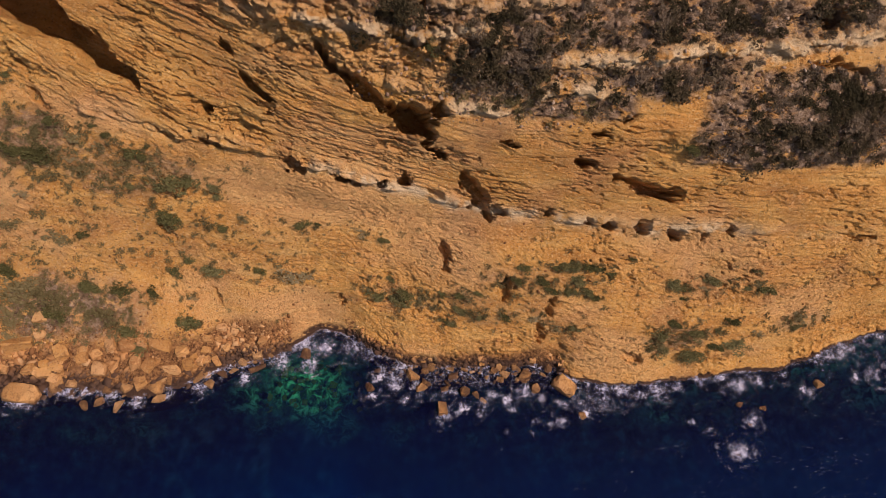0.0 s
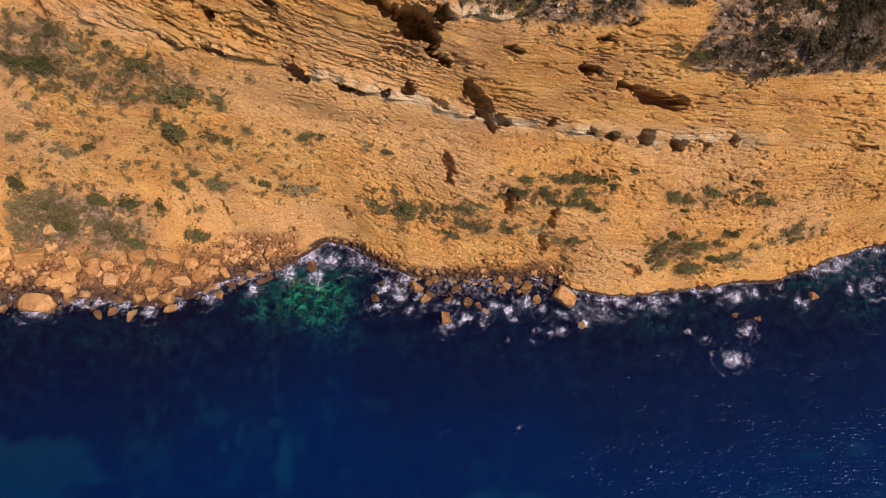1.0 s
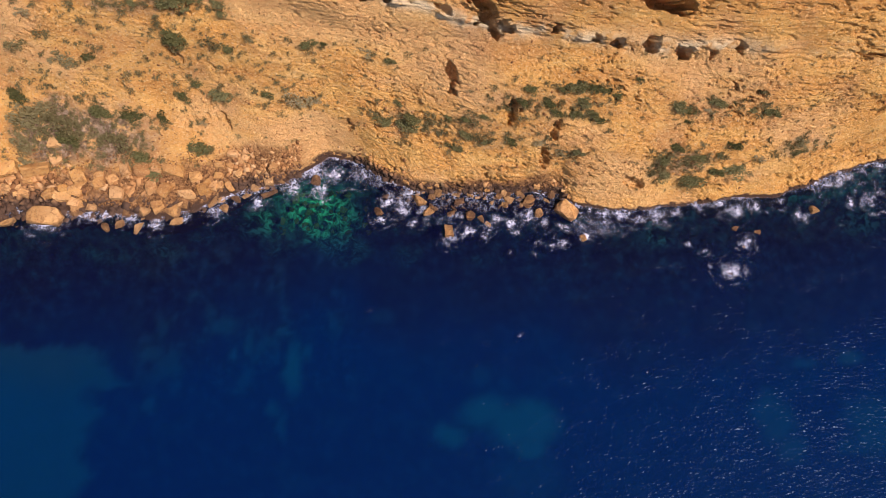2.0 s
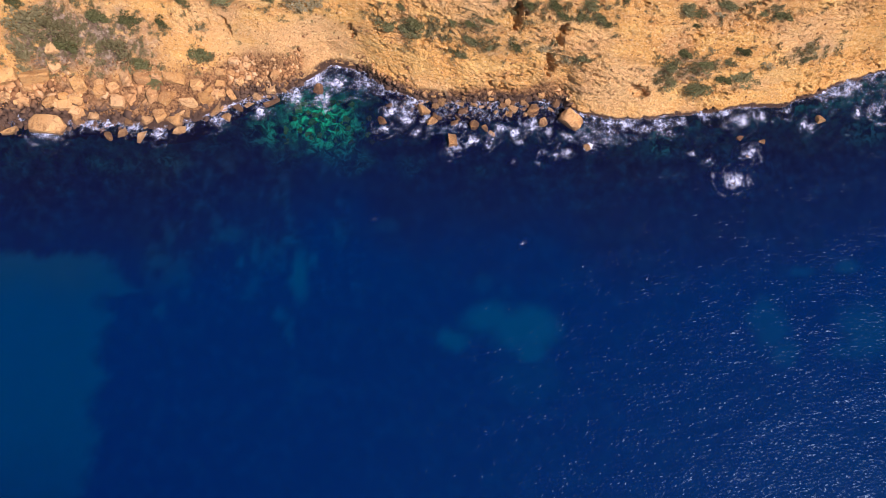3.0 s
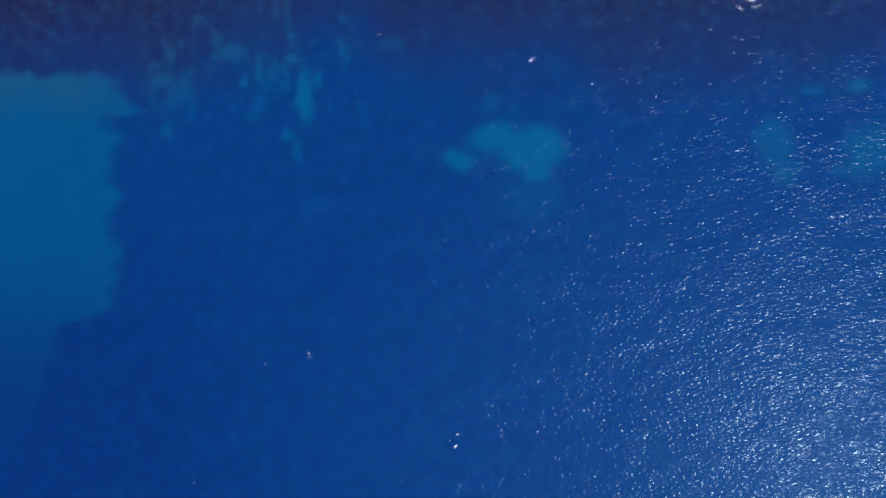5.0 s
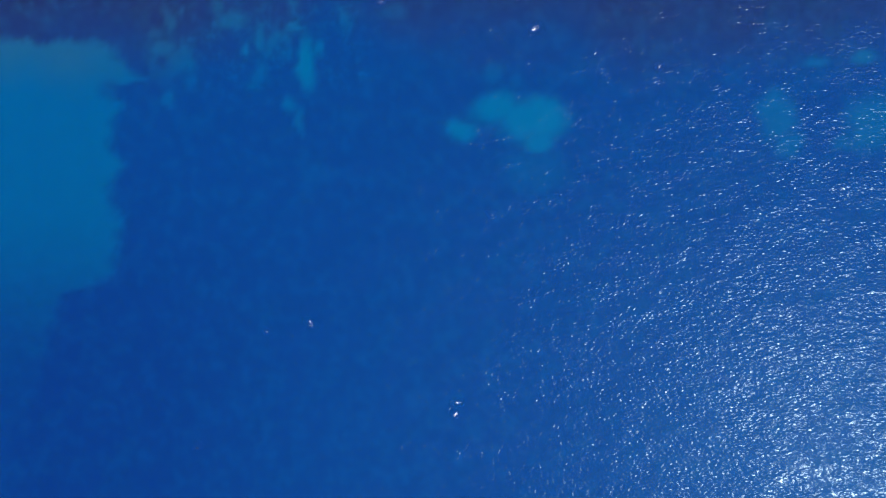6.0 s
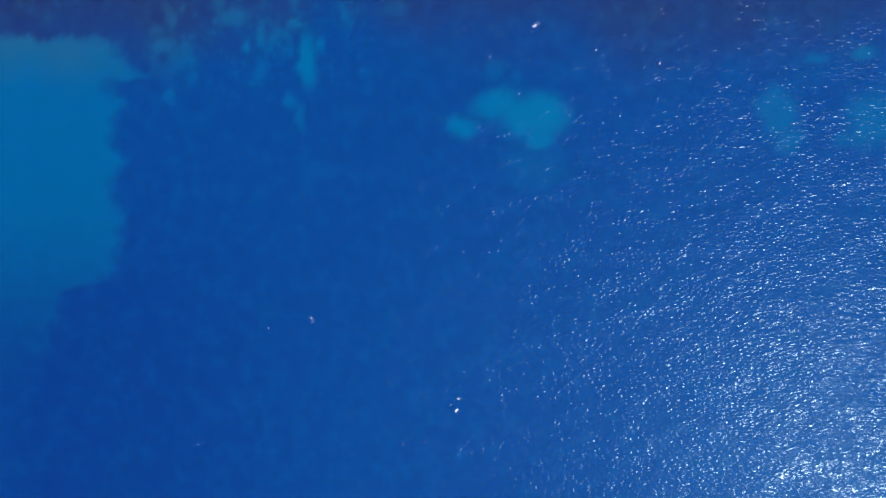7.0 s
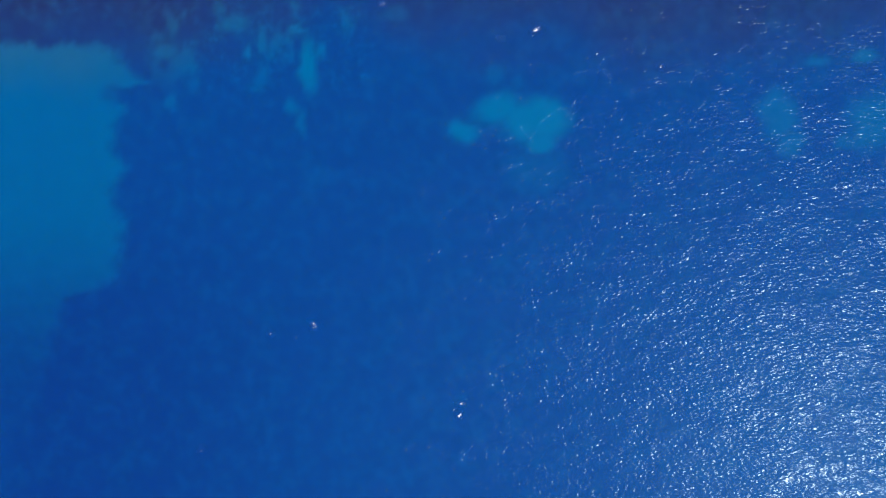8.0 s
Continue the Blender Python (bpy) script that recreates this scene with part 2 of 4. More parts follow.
def shards(x, y, size, seed):
    """Broken pieces: for each place a random number of its piece, and how near a joint it lies (0 in the joint, 1 inside)."""
    u, v = np.asarray(x, float) / size + 500.5, np.asarray(y, float) / size + 500.5
    iu, iv = np.floor(u), np.floor(v)
    first, second, own = np.full(u.shape, 9.0), np.full(u.shape, 9.0), np.zeros(u.shape)
    for du in (-1, 0, 1):
        for dv in (-1, 0, 1):
            cu, cv = iu + du, iv + dv
            d = np.hypot(cu + 0.1 + 0.8 * lattice(cu, cv, seed) - u, cv + 0.1 + 0.8 * lattice(cu, cv, seed + 1) - v)
            closer = d < first
            second = np.where(closer, first, np.minimum(second, d))
            own = np.where(closer, lattice(cu, cv, seed + 2), own)
            first = np.where(closer, d, first)
    return own, np.clip((second - first) / 0.22, 0, 1)


def step(a, b, v):
    k = np.clip((v - a) / (b - a), 0, 1)
    return k * k * (3 - 2 * k)


# where the land meets the sea, from x to y
SHORE = [(-160, 18), (-80, 26), (-56, 27), (-49, 27.6), (-36, 27.4), (-31, 29.2), (-27, 30.6), (-21, 32.2), (-18, 34.2), (-15.5, 35.8), (-11, 35.1), (-9, 33.2),
         (-5.4, 31.9), (-3.9, 31), (2, 30.9), (5.5, 31), (11.3, 31.3), (15, 31), (17, 29.2), (23.4, 28.6), (30.6, 28.9), (38.2, 30.1), (45.7, 30.8), (49.6, 31.6),
         (53.8, 33.4), (59.7, 35.6), (75, 41), (160, 52)]
# how far inland the slope stands at certain heights: x, then y at 8, 18, 32, 40, 52, 80 and 110 m
SLOPE = [(-160, 38, 46, 56, 60, 66, 82, 140), (-47, 40.5, 46.4, 54, 57.5, 63, 78, 140), (-30, 39.6, 44.6, 51.5, 54.5, 60, 76, 140), (-12, 38, 42.3, 45.8, 47.6, 52, 72, 140),
         (5, 35, 40.8, 42.9, 46, 54, 84, 150), (14, 33.4, 39.4, 42.2, 47.5, 58, 90, 150), (23, 32, 38.6, 41.8, 48.5, 60, 94, 150), (38, 33.3, 38.2, 43.2, 50, 62, 96, 150),
         (50, 35.8, 38.8, 44.5, 51.5, 64, 98, 150), (160, 52, 58, 66, 74, 86, 110, 160)]
LEVELS = (8, 18, 32, 40, 52, 80, 110)
# the line of the ledge with the caves, from x to height
LEDGE = [(-160, 46), (-50, 31.5), (-44, 28.4), (-38, 26), (-33, 25.2), (-26.4, 24.6), (-19.7, 24.8), (-15, 24), (-10.7, 23.2), (-7, 22.2), (0, 20.9), (5.4, 19.3), (11, 19.9), (17, 19.4),
         (23, 19), (30, 18.9), (39, 19.3), (50, 17.8), (160, 18)]


def shore_at(x):
    return np.interp(x, *zip(*SHORE))


def ledge_at(x):
    return np.mean([np.interp(x + d, *zip(*LEDGE)) for d in (-3, -1, 1, 3)], 0)


def slope_at(x, z):
    """How far inland the smooth slope stands at x and height z."""
    x, z = np.broadcast_arrays(np.asarray(x, float), np.asarray(z, float))
    cols = [row[0] for row in SLOPE]
    ys = [np.mean([np.interp(x + d, cols, [row[k + 1] for row in SLOPE]) for d in (-6, -3, 0, 3, 6)], 0) for k in range(len(LEVELS))]
    y0 = shore_at(x)
    # one metre up, the land has turned from the beach into the slope
    foot = y0 + (0.28 + 0.16 * step(-18, -26, x)) * (ys[0] - y0)
    zs, ys = (-6, -0.5, 2.0, *LEVELS), [y0 - 7, y0 - 0.6, foot, *ys]
    out = np.zeros_like(x)
    for k in range(len(zs) - 1):
        t = np.clip((z - zs[k]) / (zs[k + 1] - zs[k]), 0, 1)
        out = np.where((z >= zs[k]) | (k == 0), ys[k] + t * (ys[k + 1] - ys[k]), out)
    return out


# hollows in the face: x, height, half length, half width, turn, depth
CAVES = [(-24.4, 24.9, 1.4, 0.42, -14, 1.3), (-15.8, 23.8, 1.6, 0.79, -21, 2), (-10.6, 22.6, 1.07, 0.56, -31, 1.8), (-8.8, 22.2, 0.51, 0.39, 8, 1), (-6.1, 22.4, 0.57, 0.64, 8, 1.6), (-3.5, 23.2, 0.9, 0.9,
    -19, 2), (0, 21.8, 1.49, 0.42, -26, 0.8), (4.1, 21.9, 3.82, 1.14, -63, 3), (6.7, 20.1, 1.24, 0.96, -6, 1.5), (12.2, 20.5, 0.54, 0.78, -31, 1.5), (16.8, 19.7, 0.55,
    0.78, 6, 1.4), (19, 19.6, 0.61, 0.76, 4, 1.8), (22.6, 19.5, 0.98, 1.33, 3, 2.4), (26.2, 18.5, 0.89, 1, 30, 2), (29.5, 18.5, 0.37, 0.77, 2, 1.5), (32.5, 19.2, 0.63,
    0.75, 21, 1.6)]
OVERHANGS = [(-42.5, 37.0, 5.8, 3.2, -25, 6.5), (-36.6, 33.2, 6.6, 1.5, -28, 3.6), (-7.9, 34.7, 4.8, 0.95, -38, 2.6), (-2.6, 31.3, 2.7, 1.9, -32, 4.2), (0.2, 32.8, 0.9, 1.0, 8, 1.8), (22.1, 24.8, 4.09, 0.93, -23, 2.5), (15.1, 27.8,
    1.57, 0.67, -19, 2), (16.1, 31.4, 0.77, 0.39, -3, 1.2), (18.4, 32.9, 0.65, 0.31, -6, 1.2), (7.3, 29.7, 1.11, 0.35, -6, 1), (-18, 32, 2.21, 0.6, -33, 1.5), (-24.3,
    28.3, 0.7, 0.61, -36, 1.2), (-0.3, 27.7, 2.06, 0.57, -36, 1.5), (38.5, 35.9, 3.22, 0.3, -11, 2), (36.8, 39.2, 1.66, 0.82, -3, 2), (-2.8, 39.3, 1.97, 0.48, -14, 1.5),
    (-20.5, 35.5, 1.04, 0.59, -67, 1.2)]
CREVICES = [(0.9, 13.7, 2.01, 0.67, -79, 2), (8.2, 11.3, 1.8, 0.9, -110, 2), (13.5, 9.5, 1.25, 0.65, -113, 1.6), (12.7, 5.3, 2.05, 0.48, -87, 1.4), (24, 3.6, 1.5, 0.8,
    -22, 1.3), (-11.9, 6, 1.02, 0.5, -70, 1), (-27.6, 6.1, 1.02, 0.3, -65, 0.8), (-39.2, 9.1, 1.1,
    0.33, -59, 0.6), (-32.1, 13.5, 1.3, 0.33, -50, 0.7), (-44.3, 30.5, 2.3, 0.36, -65, 1.2), (-43.3, 27.4, 1.69, 0.61, -50, 1.2), (52.8, 10, 0.79, 0.55, 91, 0.8), (47.4,
    18.1, 2.53, 0.41, -13, 1.5), (-29.2, 25, 1.23, 0.43, -18, 1.2)]


def hollowed(x, z, rows, lip):
    """How deep the hollows of these rows reach in at x and height z: a sharp ragged rim, a floor that runs out."""
    depth = np.zeros(x.shape)
    for cx, cz, a, b, turn, deep in rows:
        reach = 1.6 * max(a, b)
        near = np.nonzero((np.abs(x - cx) < reach) & (np.abs(z - cz) < reach))
        if not len(near[0]):
            continue
        nx, nz = x[near], z[near]
        c, s = math.cos(radians(turn)), math.sin(radians(turn))
        torn = min(1.05 * min(a, b) + 0.15, 0.75)
        wx = nx + torn * rough(nx, nz, min(0.8 * b + 0.3, 0.9), 61, 3, 0.75)
        wz = nz + torn * rough(nx, nz, min(0.8 * b + 0.3, 0.9), 65, 3, 0.75)
        if max(a, b) > 2.5:
            wx, wz = wx + 1.0 * rough(nx, nz, 2.6, 361, 3, 0.6), wz + 0.8 * rough(nx, nz, 2.6, 365, 3, 0.6)
        u, v = (c * (wx - cx) + s * (wz - cz)) / a, (c * (wz - cz) - s * (wx - cx)) / b
        r = np.sqrt(u * u + v * v)
        # deepest under the rim that faces away from the sea, running out towards the other side
        q = ((wx - cx) * 0.45 + (wz - cz) * 0.9) / math.hypot(0.45 * max(a * abs(c), b * abs(s)) + 0.01, 0.9 * max(a * abs(s), b * abs(c)))
        depth[near] = np.maximum(depth[near], deep * (1 - step(1 - lip, 1.0, r)) * np.clip(1.0 + 0.3 * q, 0.5, 1.3))
    return depth


# benches of hard rock in the upper slope, from x to height
BENCHES = [[(-13, 40), (-8.8, 39.7), (-4.8, 39.6), (-1.8, 39), (1.3, 39.8), (4.3, 39.6), (6.3, 39)], [(11, 36.9), (17, 36.8), (22, 37.1), (27.5, 37.4), (33, 37.2), (42, 37.5)], [(1, 32.8), (6.8, 32.9), (11, 34.8), (16, 34.6)]]


def brow_at(x, z):
    """How much a place belongs to the broken brow above the western gullies, 0 to 1."""
    return step(0, 1.2, z - 36.3 + 0.26 * (x + 12) + 0.7 * grain(x, z, 2.0, 327)) * step(-27, -23, x) * step(6, 1, x)


def relief(x, z):
    """How far the real face stands out from the smooth slope."""
    w = z - ledge_at(x)
    face = step(-0.6, 0.8, w)
    west = step(14, -12, x)
    wild = step(33, 37, z - 0.1 * np.abs(x - 20) + 3 * step(8, -8, x)) * step(-21, -14, x)
    patchy = step(-0.3, 0.5, rough(x, z, 6, 70, 3))
    out = 1.2 * rough(x, z, 11, 1, 3) + 0.2 * rough(x, z, 2.6, 5, 4)
    # bedded rock of the upper face: long thin beds that run with the ledge
    level = w + 0.3 * rough(x, z, 9, 11, 2) + 0.10 * x * step(-5, -45, x)
    strong = face * (0.12 + 0.5 * west) * (1 - 0.4 * wild)
    # each bed juts out at its foot and falls back above, broken off in long pieces
    crisp = face * (0.4 + 0.6 * west) * (0.3 + 0.7 * patchy) * (1 - 0.5 * wild)
    for thick, wide, amp, seed in ((1.3, 5.0, 0.40, 301), (0.62, 2.8, 0.30, 305), (0.33, 1.5, 0.13, 309)):
        piece, joint = shards(x / wide, level / thick * 0.9, 1.0, seed)
        q = level / thick + 0.45 * (piece - 0.5) + 0.16 * rough(x, z, 0.9, seed + 3, 3)
        bed = lattice(np.floor(q), np.floor(q) * 0, seed + 5)
        dashed = step(-0.3, 0.2, rough(x * 0.5, level * 2, 2.0, seed + 7, 3))
        out = out + crisp * amp * (0.35 + 1.1 * bed) * (0.5 - (q - np.floor(q))) * (0.3 + 0.7 * dashed)
    for long, thin, amp, seed in ((3.5, 1.0, 0.07, 21), (0.7, 0.25, 0.035, 41)):
        piece, joint = shards(x / long, level / thin, 1.0, seed)
        out = out + strong * (amp * (piece - 0.5) * 2 - 0.8 * amp * (1 - joint) * (0.2 + 0.8 * patchy))
    # rubbly soil of the lower slope: small clods, cuts that slant across it
    soft = 1 - 0.92 * face
    for size, amp, seed in ((1.3, 0.07, 51), (0.42, 0.08, 54)):
        piece, joint = shards(x + 0.3 * grain(x, z, 1.0, seed + 5), z * 1.25, size, seed)
        out = out + soft * (0.35 + 0.65 * patchy) * (amp * (piece - 0.5) * 2 - 0.7 * amp * (1 - joint))
    cut = step(0.24, 0.3, rough(0.7 * x + 0.15 * z, 1.6 * (z + 0.08 * x + 0.4 * grain(x, z, 1.8, 77)), 0.6, 75, 3, 0.75))
    out = out - soft * (0.06 + 0.52 * patchy * patchy) * (0.4 + 0.6 * step(-26, -4, x)) * cut
    nick = step(0.3, 0.38, rough(0.8 * x, 1.3 * z + 0.2 * x, 0.36, 381, 2, 0.7)) * step(-0.2, 0.3, rough(x, z, 3.1, 385, 3))
    out = out - 0.22 * soft * (0.4 + 0.6 * step(-26, -4, x)) * nick
    # thin hard layers that crop out here and there on the lower slope
    layer = z + 0.06 * x + 0.5 * rough(x, z, 8, 391, 2)
    crops = soft * step(-0.15, 0.3, rough(x, z * 1.6, 5, 393, 3)) * (0.45 + 0.55 * step(-24, -6, x))
    for thick, wide, amp, seed in ((0.9, 2.4, 0.22, 395), (0.45, 1.1, 0.13, 401)):
        piece, joint = shards(x / wide, layer / thick, 1.0, seed)
        q = layer / thick + 0.5 * (piece - 0.5) + 0.2 * rough(x, z, 0.7, seed + 3, 3)
        dashed = step(-0.2, 0.25, rough(x * 0.6, layer * 2, 1.8, seed + 4, 3))
        out = out + crops * amp * (0.5 - (q - np.floor(q))) * dashed
    worn = step(-0.25, 0.3, rough(x, z, 4.5, 78, 4, 0.65))
    bent = z + 0.22 * x + 0.5 * grain(x, z, 2.2, 79)
    pit = step(0.19, 0.24, rough(0.4 * x, 1.7 * (0.5 * bent + 0.5 * level), 0.46, 81, 3, 0.8))
    out = out - face * (0.05 + 0.32 * worn) * pit
    # larger torn-out places
    bite = step(0.32, 0.38, rough(0.6 * x, 1.5 * (0.5 * bent + 0.5 * level), 2.4, 87, 5, 0.75))
    out = out - face * (0.2 + 0.4 * west) * bite
    # blocky outcrops of the western brow
    brow = brow_at(x, z)
    for size, amp, seed in ((2.3, 0.6, 321), (0.9, 0.22, 325)):
        piece, joint = shards(x + 0.4 * grain(x, z, 1.5, seed + 5), level * 1.25, size, seed)
        out = out + brow * (amp * (piece - 0.5) * 2 - 0.5 * amp * (1 - joint))
    # the lip of the ledge: a row of worn knobs that overhang the slope below
    knob = 0.05 + 0.95 * step(-0.4, 0.5, grain(x, x * 0, 2.3, 331) + 0.4 * grain(x, z, 0.9, 332))
    out = out + (0.4 + 0.45 * west) * knob * step(-0.12, 0.08, w + 0.25 * grain(x, z, 1.1, 333)) * step(2.4, 0.2, w) * step(-45, -40, x) * step(40, 33, x)
    # the hard pale bed under the upper face stands back in places
    out = out - 0.3 * np.exp(-(((w + 0.1) / 0.7) ** 2)) * step(-40, -30, x) * step(-0.3, 0.3, grain(x, x * 0, 3.5, 85))
    # benches of hard pale rock that jut out among the scrub
    for line in BENCHES:
        rise = z - np.interp(x, *zip(*line)) + 0.35 * grain(x, z, 1.6, 98) + 0.15 * grain(x, z, 0.5, 99)
        out = out + 0.9 * step(-0.12, 0.05, rise) * step(1.4, 0.3, rise) * step(line[0][0] - 1, line[0][0] + 1, x) * step(line[-1][0] + 1, line[-1][0] - 1, x) * (0.45 + 0.55 * step(-0.4, 0.3, grain(x, z, 1.7, 100)))
    # torn rock among the scrub, broken along slanting joints
    slant = z * 1.5 - 0.35 * x
    for size, amp, seed in ((1.7, 0.34, 341), (0.7, 0.2, 345)):
        piece, joint = shards(0.6 * x + 0.3 * grain(x, z, 1.2, seed + 5), slant, size, seed)
        out = out + wild * (amp * (piece - 0.5) * 2 - 0.6 * amp * (1 - joint))
    return out + wild * (0.8 * rough(x, z * 1.6, 3.2, 91, 4) + 0.4 * rough(x, z * 1.4, 0.9, 95, 3, 0.7))


def hollows(x, z):
    return hollowed(x, z, CAVES, 0.18) * 1.25 + hollowed(x, z, OVERHANGS, 0.12) * 1.75 + hollowed(x, z, CREVICES, 0.2) * 0.8


OUTWARD, OPEN = np.array((0.0, -0.84, 0.54)), np.array((0.12, -0.62, 0.76))


def face_point(x, z):
    """The place on the real face that belongs to x and the height z of the smooth slope."""
    x, z = (np.atleast_1d(v) for v in np.broadcast_arrays(np.asarray(x, float), np.asarray(z, float)))
    out = relief(x, z) * step(-4.5, 0.5, z) * (1 - step(60, 80, z)) * (1 - step(110, 150, np.abs(x)))
    smooth = np.stack([x, slope_at(x, z), z], -1)
    return np.squeeze(smooth + OUTWARD * out[..., None] - OPEN * hollows(x, z)[..., None])


# ---- ground, seabed and sea ----
def part(name, data, material, parent=None, label=""):
    """One mesh object from a mesh or a bmesh, under a thing if one is given."""
    if isinstance(data, bmesh.types.BMesh):
        mesh = bpy.data.meshes.new(name)
        data.to_mesh(mesh)
        data.free()
        data = mesh
    if not data.materials:
        data.materials.append(material)
    ob = new(name, data)
    ob.parent = parent
    return tagged(ob, label)


def soup(name, points, faces):
    """A mesh from an array of points and an array of faces of one size."""
    mesh = bpy.data.meshes.new(name)
    n, k = faces.shape
    mesh.vertices.add(len(points))
    mesh.vertices.foreach_set("co", np.ascontiguousarray(points, np.float32).ravel())
    mesh.loops.add(n * k)
    mesh.loops.foreach_set("vertex_index", np.ascontiguousarray(faces, np.int32).ravel())
    mesh.polygons.add(n)
    mesh.polygons.foreach_set("loop_start", np.arange(0, n * k, k, dtype=np.int32))
    mesh.update(calc_edges=True)
    mesh.validate()
    return mesh


def sheet(name, points):
    """A mesh from a grid of points (rows, columns, 3)."""
    r, c = points.shape[:2]
    at = np.arange(r * c).reshape(r, c)
    faces = np.stack([at[:-1, :-1], at[:-1, 1:], at[1:, 1:], at[1:, :-1]], -1).reshape(-1, 4)
    return soup(name, points.reshape(-1, 3), faces)


def spread(mesh, name, values):
    mesh.attributes.new(name, "FLOAT", "POINT").data.foreach_set("value", np.ascontiguousarray(values, np.float32).ravel())


# shrub-grown ground: x from and to, height from and to
SCRUB = [(1.8, 10.1, 35.1, 39.9), (-6.2, 3.7, 40.5, 42.3), (3.8, 24.5, 38, 41.7), (18.7, 25.7, 34.6, 37.1), (30.1, 45.7, 27.5, 35.6), (24.4, 43.5, 38.1, 40.7), (10.9,
    18.8, 32.9, 36.9), (2.4, 10.9, 33.1, 34.9), (25.5, 30.5, 28.1, 37.2)]


def scrubby(x, z):
    """How much dry litter lies among the shrubs, 0 to 1."""
    out = np.zeros(np.broadcast(x, z).shape)
    for x0, x1, z0, z1 in SCRUB:
        wx, wz = x + 1.2 * rough(x, z, 3, 101, 3), z + 0.9 * rough(x, z, 2.5, 104, 3)
        out = np.maximum(out, step(x0 - 1, x0 + 0.6, wx) * step(x1 + 1, x1 - 0.6, wx) * step(z0 - 0.6, z0 + 0.3, wz) * step(z1 + 0.7, z1 - 0.3, wz))
    out = np.maximum(out, 0.8 * step(38, 41, z + 1.5 * rough(x, z, 4, 107, 3)) * step(-12, -4, x))
    for cx, cz, rx, rz, much in SPARSE:
        d = np.hypot((x - cx) / rx, (z - cz) / rz) + 0.5 * rough(x, z, 3, 110, 4)
        out = np.maximum(out, much * step(1.1, 0.55, d))
    return out


# dry slopes with low growth: x, height, half length, half height, how much
SPARSE = [(-47, 5.2, 9.5, 3.2, 0.95), (-46, 22.5, 7, 4, 0.75), (-37, 20.5, 10, 3.6, 0.55), (29, 5.8, 4.5, 2.4, 0.65), (44, 6.6, 4.5, 1.6, 0.4), (12, 12.5, 8, 2, 0.25), (-4, 7.6, 6, 1.6, 0.3), (7, 34, 8, 1.6, 0.6),
          (6, 8, 7, 2.2, 0.3), (-40, 13, 15, 5, 0.16), (-22, 12, 9, 4, 0.1)]

fine_x, fine_z = np.arange(-63, 64.01, 0.115), np.concatenate([np.arange(-5.5, 0, 0.25), np.arange(0, 43.5, 0.1), np.arange(43.5, 60, 0.6), np.arange(60, 111, 5)])
ground_x = np.concatenate([[-3000, -800, -300, -160], np.arange(-120, -63.5, 1.5), fine_x, np.arange(65, 121, 1.5), [160, 300, 800, 3000]])
gx, gz = np.meshgrid(ground_x, fine_z)
land = face_point(gx, gz)
gy = land[..., 1]
back = land[-1:].copy()
back[..., 1], back[..., 2] = 3000, 118
ground_mesh = sheet("ground", np.concatenate([land, back])[:, ::-1])
above = gz - ledge_at(gx)
pale = np.exp(-(((above - 0.35 + 0.5 * rough(gx, gz, 2.5, 121, 3)) / 1.0) ** 2)) * step(-46, -36, gx) * (0.2 + 0.8 * step(-18, -10, gx) * step(38, 28, gx)) * step(-0.45, 0.1, rough(gx, gz, 2.2, 126, 3))
for line in BENCHES:
    lift = gz - np.interp(gx, *zip(*line)) + 0.3 * rough(gx, gz, 1.5, 128, 3)
    pale = np.maximum(pale, 0.9 * step(-0.5, 0.0, lift) * step(1.5, 0.6, lift) * step(line[0][0] - 1, line[0][0] + 1, gx) * step(line[-1][0] + 1, line[-1][0] - 1, gx))
pale = np.maximum(pale, 0.7 * step(0.15, 0.5, rough(gx, gz * 2.2, 7, 124, 3)) * step(33, 36, gz) * step(-14, -6, gx))
pale = np.maximum(pale, 0.18 * brow_at(gx, gz))
beach = step(5.6, 4.0, gy - shore_at(gx) + 1.2 * rough(gx, gz, 3, 141, 3)) * step(-17, -21, gx) * step(4.5, 2.5, gz)
beach = np.maximum(beach, step(0.7, 0.1, gy - shore_at(gx) + 0.6 * rough(gx, gz, 2, 144, 3)) * step(-7, -5, gx) * step(16.5, 14.5, gx))
damp = step(1.5, 0.7, gz + 0.6 * rough(gx, gz, 1.5, 147, 3)) * step(-19.5, -17, gx) * step(17, 15, gx)
for name, values in (("pale", pale), ("beach", beach), ("damp", damp), ("litter", scrubby(gx, gz) * (1 - np.minimum(pale, 0.85)))):
    spread(ground_mesh, name, np.concatenate([values, values[-1:]])[:, ::-1])
ground = tagged(part("ground", ground_mesh, CLIFF), "steep ochre sandstone cliff with bedded layers, caves and dry scrub", "cliff", kind="structure")

# small patches of bare sand on the seabed: x, y, half length, half width, how bare
SAND_WEST = [(-18.9, 8.2, 1.1, 2.9, 0.95), (-19.3, 10.0, 0.7, 1.3, 0.7), (-17.0, 9.8, 0.6, 1.0, 0.6), (-20.2, 12.6, 0.7, 0.6, 0.7), (-21.3, 3.3, 1.0, 1.0, 0.5), (-20.0, 1.3, 0.7, 1.9, 0.45),
             (-24.6, 11.1, 0.7, 1.6, 0.5), (-26.8, 9.8, 0.7, 0.7, 0.65), (-28.2, 13.6, 2.0, 1.0, 0.4), (-24.7, 6.8, 1.0, 1.4, 0.35), (-36.9, 9.7, 1.6, 1.0, 0.45), (-35.1, 8.2, 1.4, 0.7, 0.4),
             (-36.3, 3.5, 0.7, 1.2, 0.4), (-38.0, 11.5, 1.0, 0.7, 0.3)]
